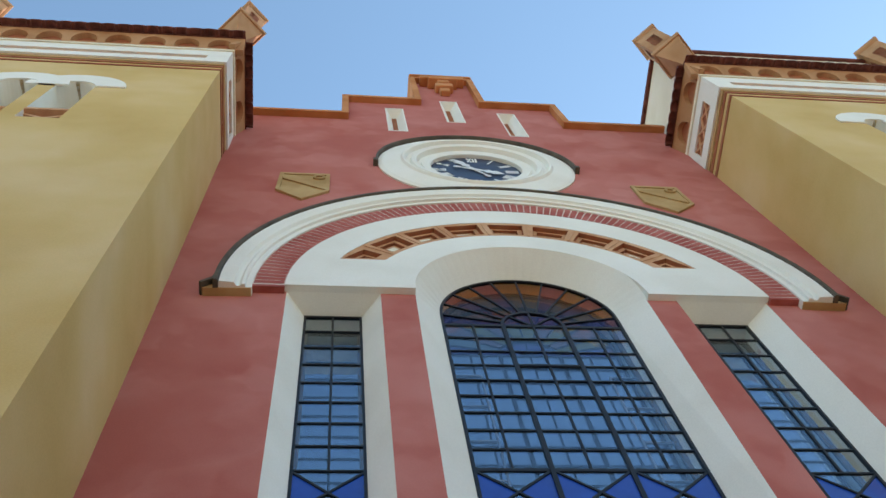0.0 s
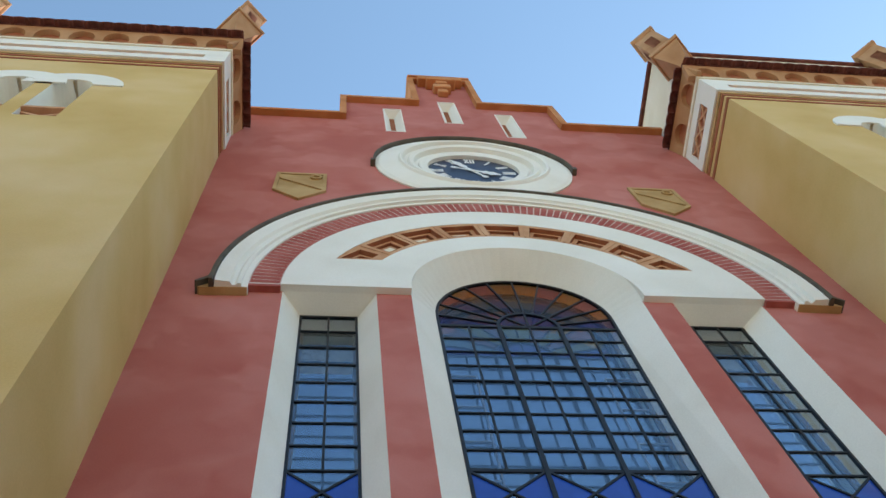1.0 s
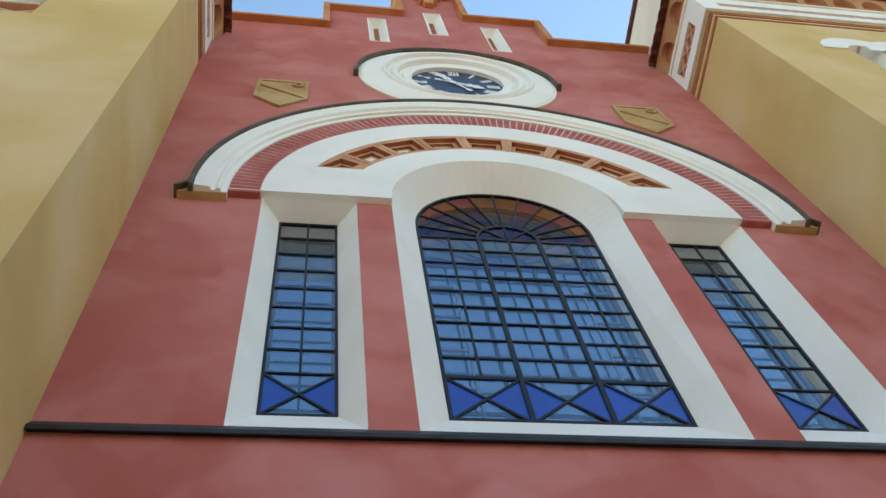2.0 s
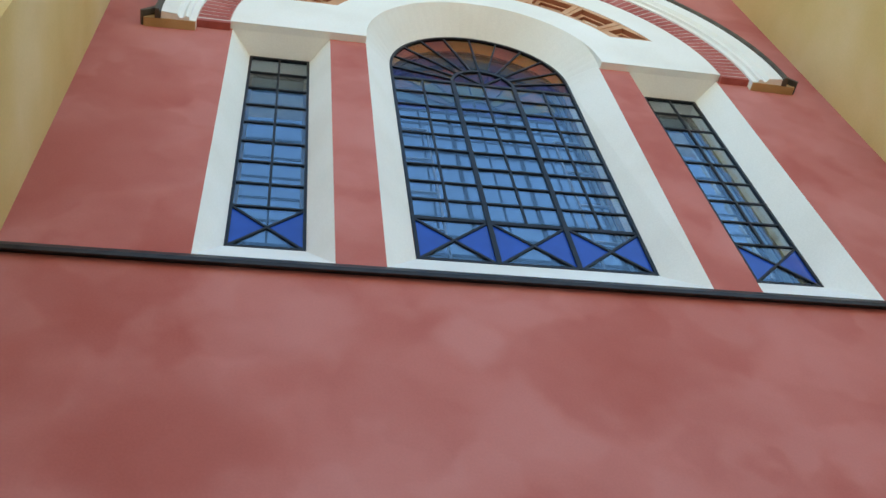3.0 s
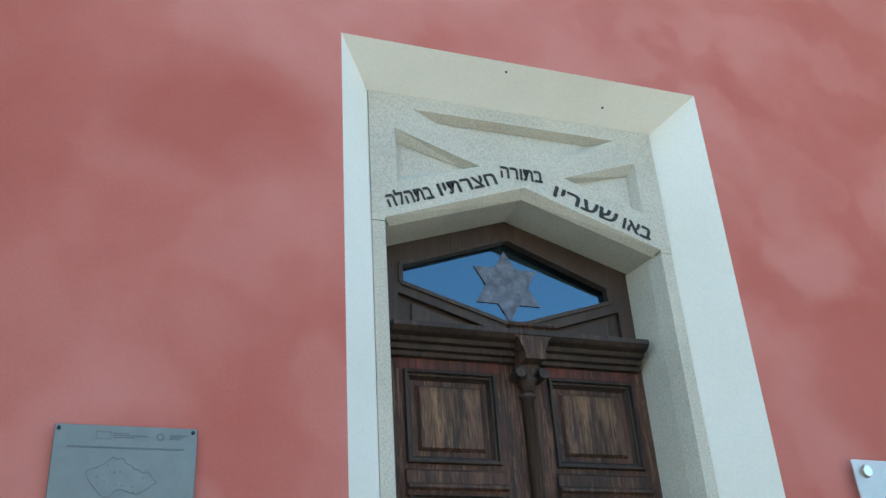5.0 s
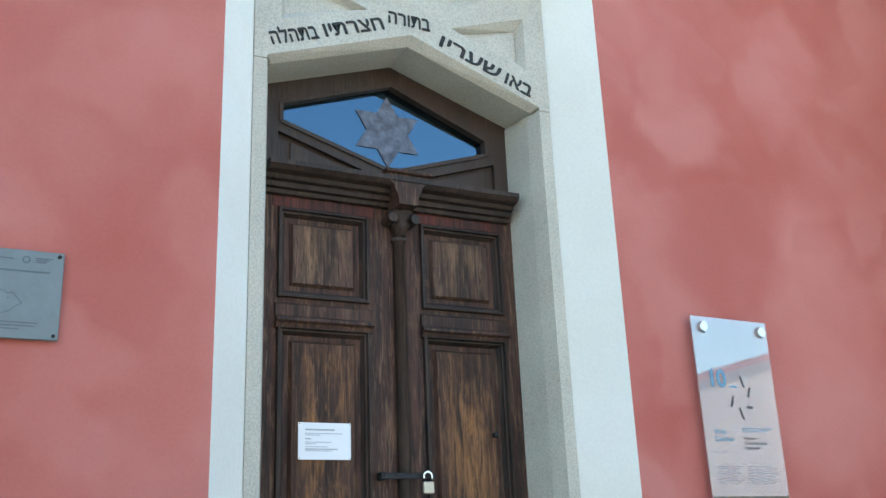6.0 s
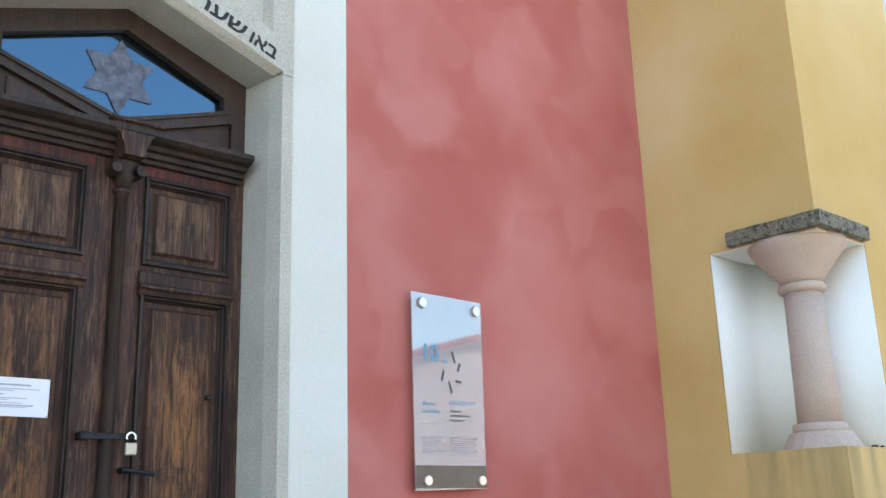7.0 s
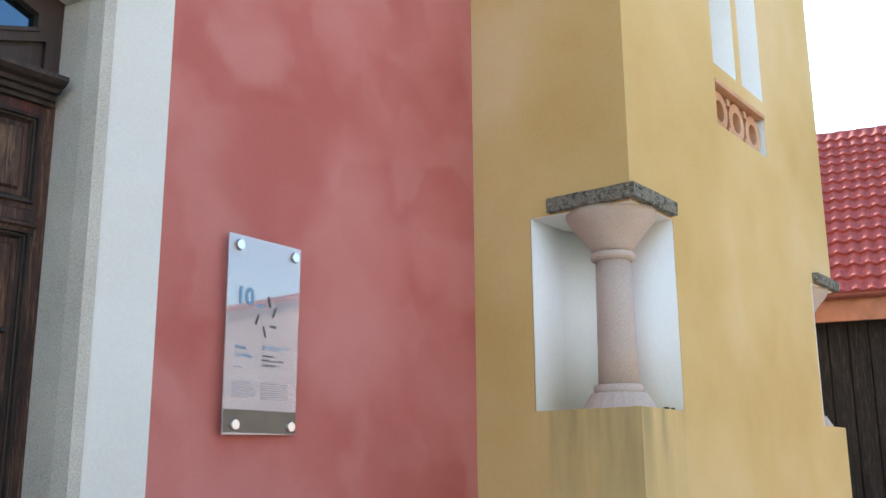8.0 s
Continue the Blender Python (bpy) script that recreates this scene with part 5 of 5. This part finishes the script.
for z, x0, x1, t in ((2.766, -2.16, -1.735, 0.006), (2.560, -2.13, -1.765, 0.004), (2.547, -2.15, -1.775, 0.004), (2.534, -2.06, -1.83, 0.004), (2.822, -2.0, -1.94, 0.004), (2.814, -2.0, -1.87, 0.004), (2.806, -2.0, -1.92, 0.004), (2.822, -1.79, -1.725, 0.004), (2.814, -1.79, -1.74, 0.004), (2.806, -1.79, -1.75, 0.004)):
    part("text_line", a_plate(rect(x0, x1, z - t / 2, z + t / 2), (), yq - 0.0008, yq + 0.0004), ENGR, ETCHED)
part("emblem", a_plate(rect(-2.06, -2.005, 2.798, 2.828), [rect(-2.058, -2.007, 2.80, 2.826)], yq - 0.0008, yq + 0.0004), ENGR, ETCHED)
part("emblem", sweep(bmesh.new(), [(0.009, yq), (0.016, yq), (0.016, yq - 0.0008), (0.009, yq - 0.0008)], -1.825, 2.813, 0, 360, 16, True), ENGR, ETCHED)


# ---- bits on the niche's ledge and small marks on the walls ----
MOSS = plain("dark_dry_moss", (0.05, 0.045, 0.03), 0.95, 0, 0.5, 60, 0.1, 0.4)
mm = bmesh.new()
rnd = random.Random(5)
for k in range(9):
    r = rnd.uniform(0.008, 0.018)
    bmesh.ops.create_icosphere(mm, subdivisions=1, radius=r, matrix=Matrix.Translation((4.24 + rnd.uniform(0, 0.13), FRONT + 0.045 + rnd.uniform(-0.015, 0.03), 1.954 + r * 0.5)) @ Matrix.Diagonal((1.3, 1.0, 0.7, 1)))
solid("moss_clump", mm, MOSS, "small dark dry moss clump lying on the niche ledge", "moss")
for x, z in ((-0.12, 5.0), (0.52, 4.94)):
    nb = bmesh.new()
    yn = 0.245 * (5.03 - z) / 0.16 if z > 4.87 else 0.245
    bmesh.ops.create_icosphere(nb, subdivisions=1, radius=0.008, matrix=Matrix.Translation((x, yn, z)))
    solid("nail", nb, BLACK, "small dark nail in the white door reveal", "nail", "", "nails in the door reveal")


# ---- barn beside the tower ----
RED_TILE = plain("red_clay_tile", (0.38, 0.085, 0.075), 0.85, 0, 0.22, 9, 0.1, 0.08)
GUTTER_RED = plain("dark_red_gutter", (0.20, 0.055, 0.04), 0.45, 0.1, 0.2, 5)
COPPER = plain("brown_gutter", (0.34, 0.13, 0.07), 0.45, 0.2, 0.2, 5)
H = thing("barn", (13.2, 0.0, 0.0), "low barn with red interlocking tile roof over dark board wall", "barn")
BX, BY0, BY1, BE, BR = 12.9, -9.0, 11.0, 4.05, 8.05
turn_b = Matrix.Translation((BX, 0, 0)) @ Matrix.Rotation(radians(14), 4, "Z")


def barn_part(name, bm, material, parent, label=""):
    bmesh.ops.transform(bm, matrix=turn_b, verts=bm.verts)
    return part(name, bm, material, parent, label)


BWALL = barn_part("wall", a_box(0.45, 0.6, BY0, BY1, 0, BE), BARN_WOOD, H, "dark board wall")
random.seed(4)
for k in range(70):
    y = BY0 + (BY1 - BY0) * k / 70
    barn_part("board", a_box(0.40 + random.random() * 0.03, 0.45, y + 0.01, y + (BY1 - BY0) / 70 - 0.012, 0, BE - 0.1), BARN_WOOD, BWALL)
for k in range(9):
    y = BY0 + 1.2 + k * 2.1
    barn_part("post", a_box(0.25, 0.40, y, y + 0.18, 0, BE), BARN_WOOD, H)
barn_part("fascia", a_box(0.02, 0.08, BY0 - 0.2, BY1 + 0.2, BE - 0.36, BE + 0.06), COPPER, H)
gut = bmesh.new()
ends = []
for y in (BY0 - 0.2, BY1 + 0.2):
    ring_ = [(-0.08 + 0.075 * math.cos(radians(a)), BE + 0.03 + 0.075 * math.sin(radians(a))) for a in range(180, 361, 30)]
    ring_ += [(-0.08 + 0.068 * math.cos(radians(a)), BE + 0.03 + 0.068 * math.sin(radians(a))) for a in range(360, 179, -30)]
    ends.append([gut.verts.new((x, y, z)) for x, z in ring_])
for j in range(len(ends[0])):
    k = (j + 1) % len(ends[0])
    gut.faces.new((ends[0][j], ends[0][k], ends[1][k], ends[1][j]))
barn_part("gutter", gut, GUTTER_RED, H, "dark red metal gutter")
RUN = 4.7
deck = bmesh.new()
vs = [deck.verts.new(p) for p in ((-0.05, BY0 - 0.3, BE + 0.02), (-0.05, BY1 + 0.3, BE + 0.02), (RUN, BY1 + 0.3, BR - 0.05), (RUN, BY0 - 0.3, BR - 0.05), (2 * RUN, BY0 - 0.3, BE + 0.02), (2 * RUN, BY1 + 0.3, BE + 0.02))]
deck.faces.new((vs[0], vs[1], vs[2], vs[3]))
deck.faces.new((vs[3], vs[2], vs[5], vs[4]))
bmesh.ops.solidify(deck, geom=deck.faces[:], thickness=0.08)
BROOF = barn_part("roof_deck", deck, RED_TILE, H)
for y in (BY0, BY1):
    barn_part("gable_wall", a_plate([(0.6, 0), (2 * RUN - 0.6, 0), (2 * RUN - 0.6, BE), (RUN, BR - 0.25), (0.6, BE)], (), y - 0.1, y + 0.1), BARN_WOOD, H)
barn_part("wall", a_box(2 * RUN - 0.6, 2 * RUN - 0.45, BY0, BY1, 0, BE), BARN_WOOD, H)
# interlocking tiles: the stretch in sight as single tiles, the rest joined
slope_v = Vector((RUN, 0, BR - BE)).normalized()
normal_v = Vector((-slope_v.z, 0, slope_v.x))
LEN = math.hypot(RUN, BR - BE)
n_rows, tw = 16, 0.215
th_ = LEN / n_rows


def tile_verts(row, y):
    """One tile: a flat pan with a rounded roll along one side and a proud lower edge."""
    o = Vector((-0.06, y, BE + 0.03)) + slope_v * (row * th_)
    wave = [(tw * k / 8, 0.030 - 0.022 * math.cos(2 * math.pi * k / 8)) for k in range(9)]
    up = []
    for t, lift in ((-0.03, 0.055), (th_ * 1.04, 0.0)):
        up.append([o + slope_v * t + normal_v * (h + lift) + Vector((0, w_, 0)) for w_, h in wave])
    low = [o + slope_v * -0.02 + normal_v * 0.015 + Vector((0, w_, 0)) for w_, h in wave]
    return up, low


def add_tile(bm, row, y):
    up, low = tile_verts(row, y)
    a = [bm.verts.new(v) for v in up[0]]
    b = [bm.verts.new(v) for v in up[1]]
    c = [bm.verts.new(v) for v in low]
    for j in range(len(a) - 1):
        bm.faces.new((a[j], a[j + 1], b[j + 1], b[j]))
        bm.faces.new((c[j], c[j + 1], a[j + 1], a[j]))


rest = bmesh.new()
ny_t = int((BY1 - BY0 + 0.5) / tw)
one = {}
for row in range(n_rows):
    for k in range(ny_t):
        y = BY0 - 0.25 + k * tw
        if -4.2 < y < -0.1:
            if row not in one:
                tb = bmesh.new()
                add_tile(tb, row, y)
                ob = barn_part("roof_tile", tb, RED_TILE, BROOF)
                one[row] = (ob, y)
            else:
                src, y_src = one[row]
                ob = new("roof_tile", src.data)
                ob.parent = BROOF
                ob.location = turn_b.to_3x3() @ Vector((0, y - y_src, 0))
        else:
            add_tile(rest, row, y)
ob = barn_part("roof_tiles", rest, RED_TILE, BROOF)
ob["kind"] = "stuff"
for k in range(52):
    y = BY0 - 0.2 + k * 0.39
    rb = bmesh.new()
    bmesh.ops.create_cone(rb, cap_ends=True, segments=10, radius1=0.13, radius2=0.11, depth=0.41, matrix=Matrix.Translation((RUN, y + 0.2, BR)) @ Matrix.Rotation(radians(90), 4, "X"))
    barn_part("ridge_tile", rb, RED_TILE, BROOF)

# ---- house across the square, seen only in reflections ----
HW = plaster("grey_house_render", (0.50, 0.45, 0.42), (0.44, 0.38, 0.35), (0.56, 0.51, 0.48), 0.6, 0.25)
O = thing("house", (20.0, -21.0, 0.0), "plain rendered house with tiled gable roof across the square", "house")
part("wall", a_plate([(12.0, 0), (48.0, 0), (48.0, 4.9), (30.0, 9.9), (12.0, 4.9)], (), -29.0, -21.0), HW, O)
rf = bmesh.new()
for s in (-1, 1):
    plate(rf, [(30.0 + s * 18.6, 4.75), (30.0 + s * 18.6, 4.87), (30.0, 10.04), (30.0, 9.92)], (), -29.4, -20.6)
part("roof", rf, RED_TILE, O)

# ---- unseen block added behind the camera: hides low sky, bounces warm sun ----
BOUNCE_WALL = plaster("warm_bounce_render", (0.66, 0.57, 0.43), (0.60, 0.50, 0.36), (0.71, 0.63, 0.50), 0.6, 0.25)
E = thing("bounce_block", (-18.0, -27.0, 0.0), "unseen cream block added to hide low sky and bounce warm light", "house")
part("wall", a_box(-52.0, 9.0, -35.0, -27.0, 0, 9.6), BOUNCE_WALL, E)
rr = bmesh.new()
plate(rr, [(-26.6, 9.5), (-26.6, 9.62), (-31.0, 13.0), (-35.4, 9.62), (-35.4, 9.5), (-31.0, 12.88)], (), -52.3, 9.3, side)
part("roof", rr, RED_TILE, E)
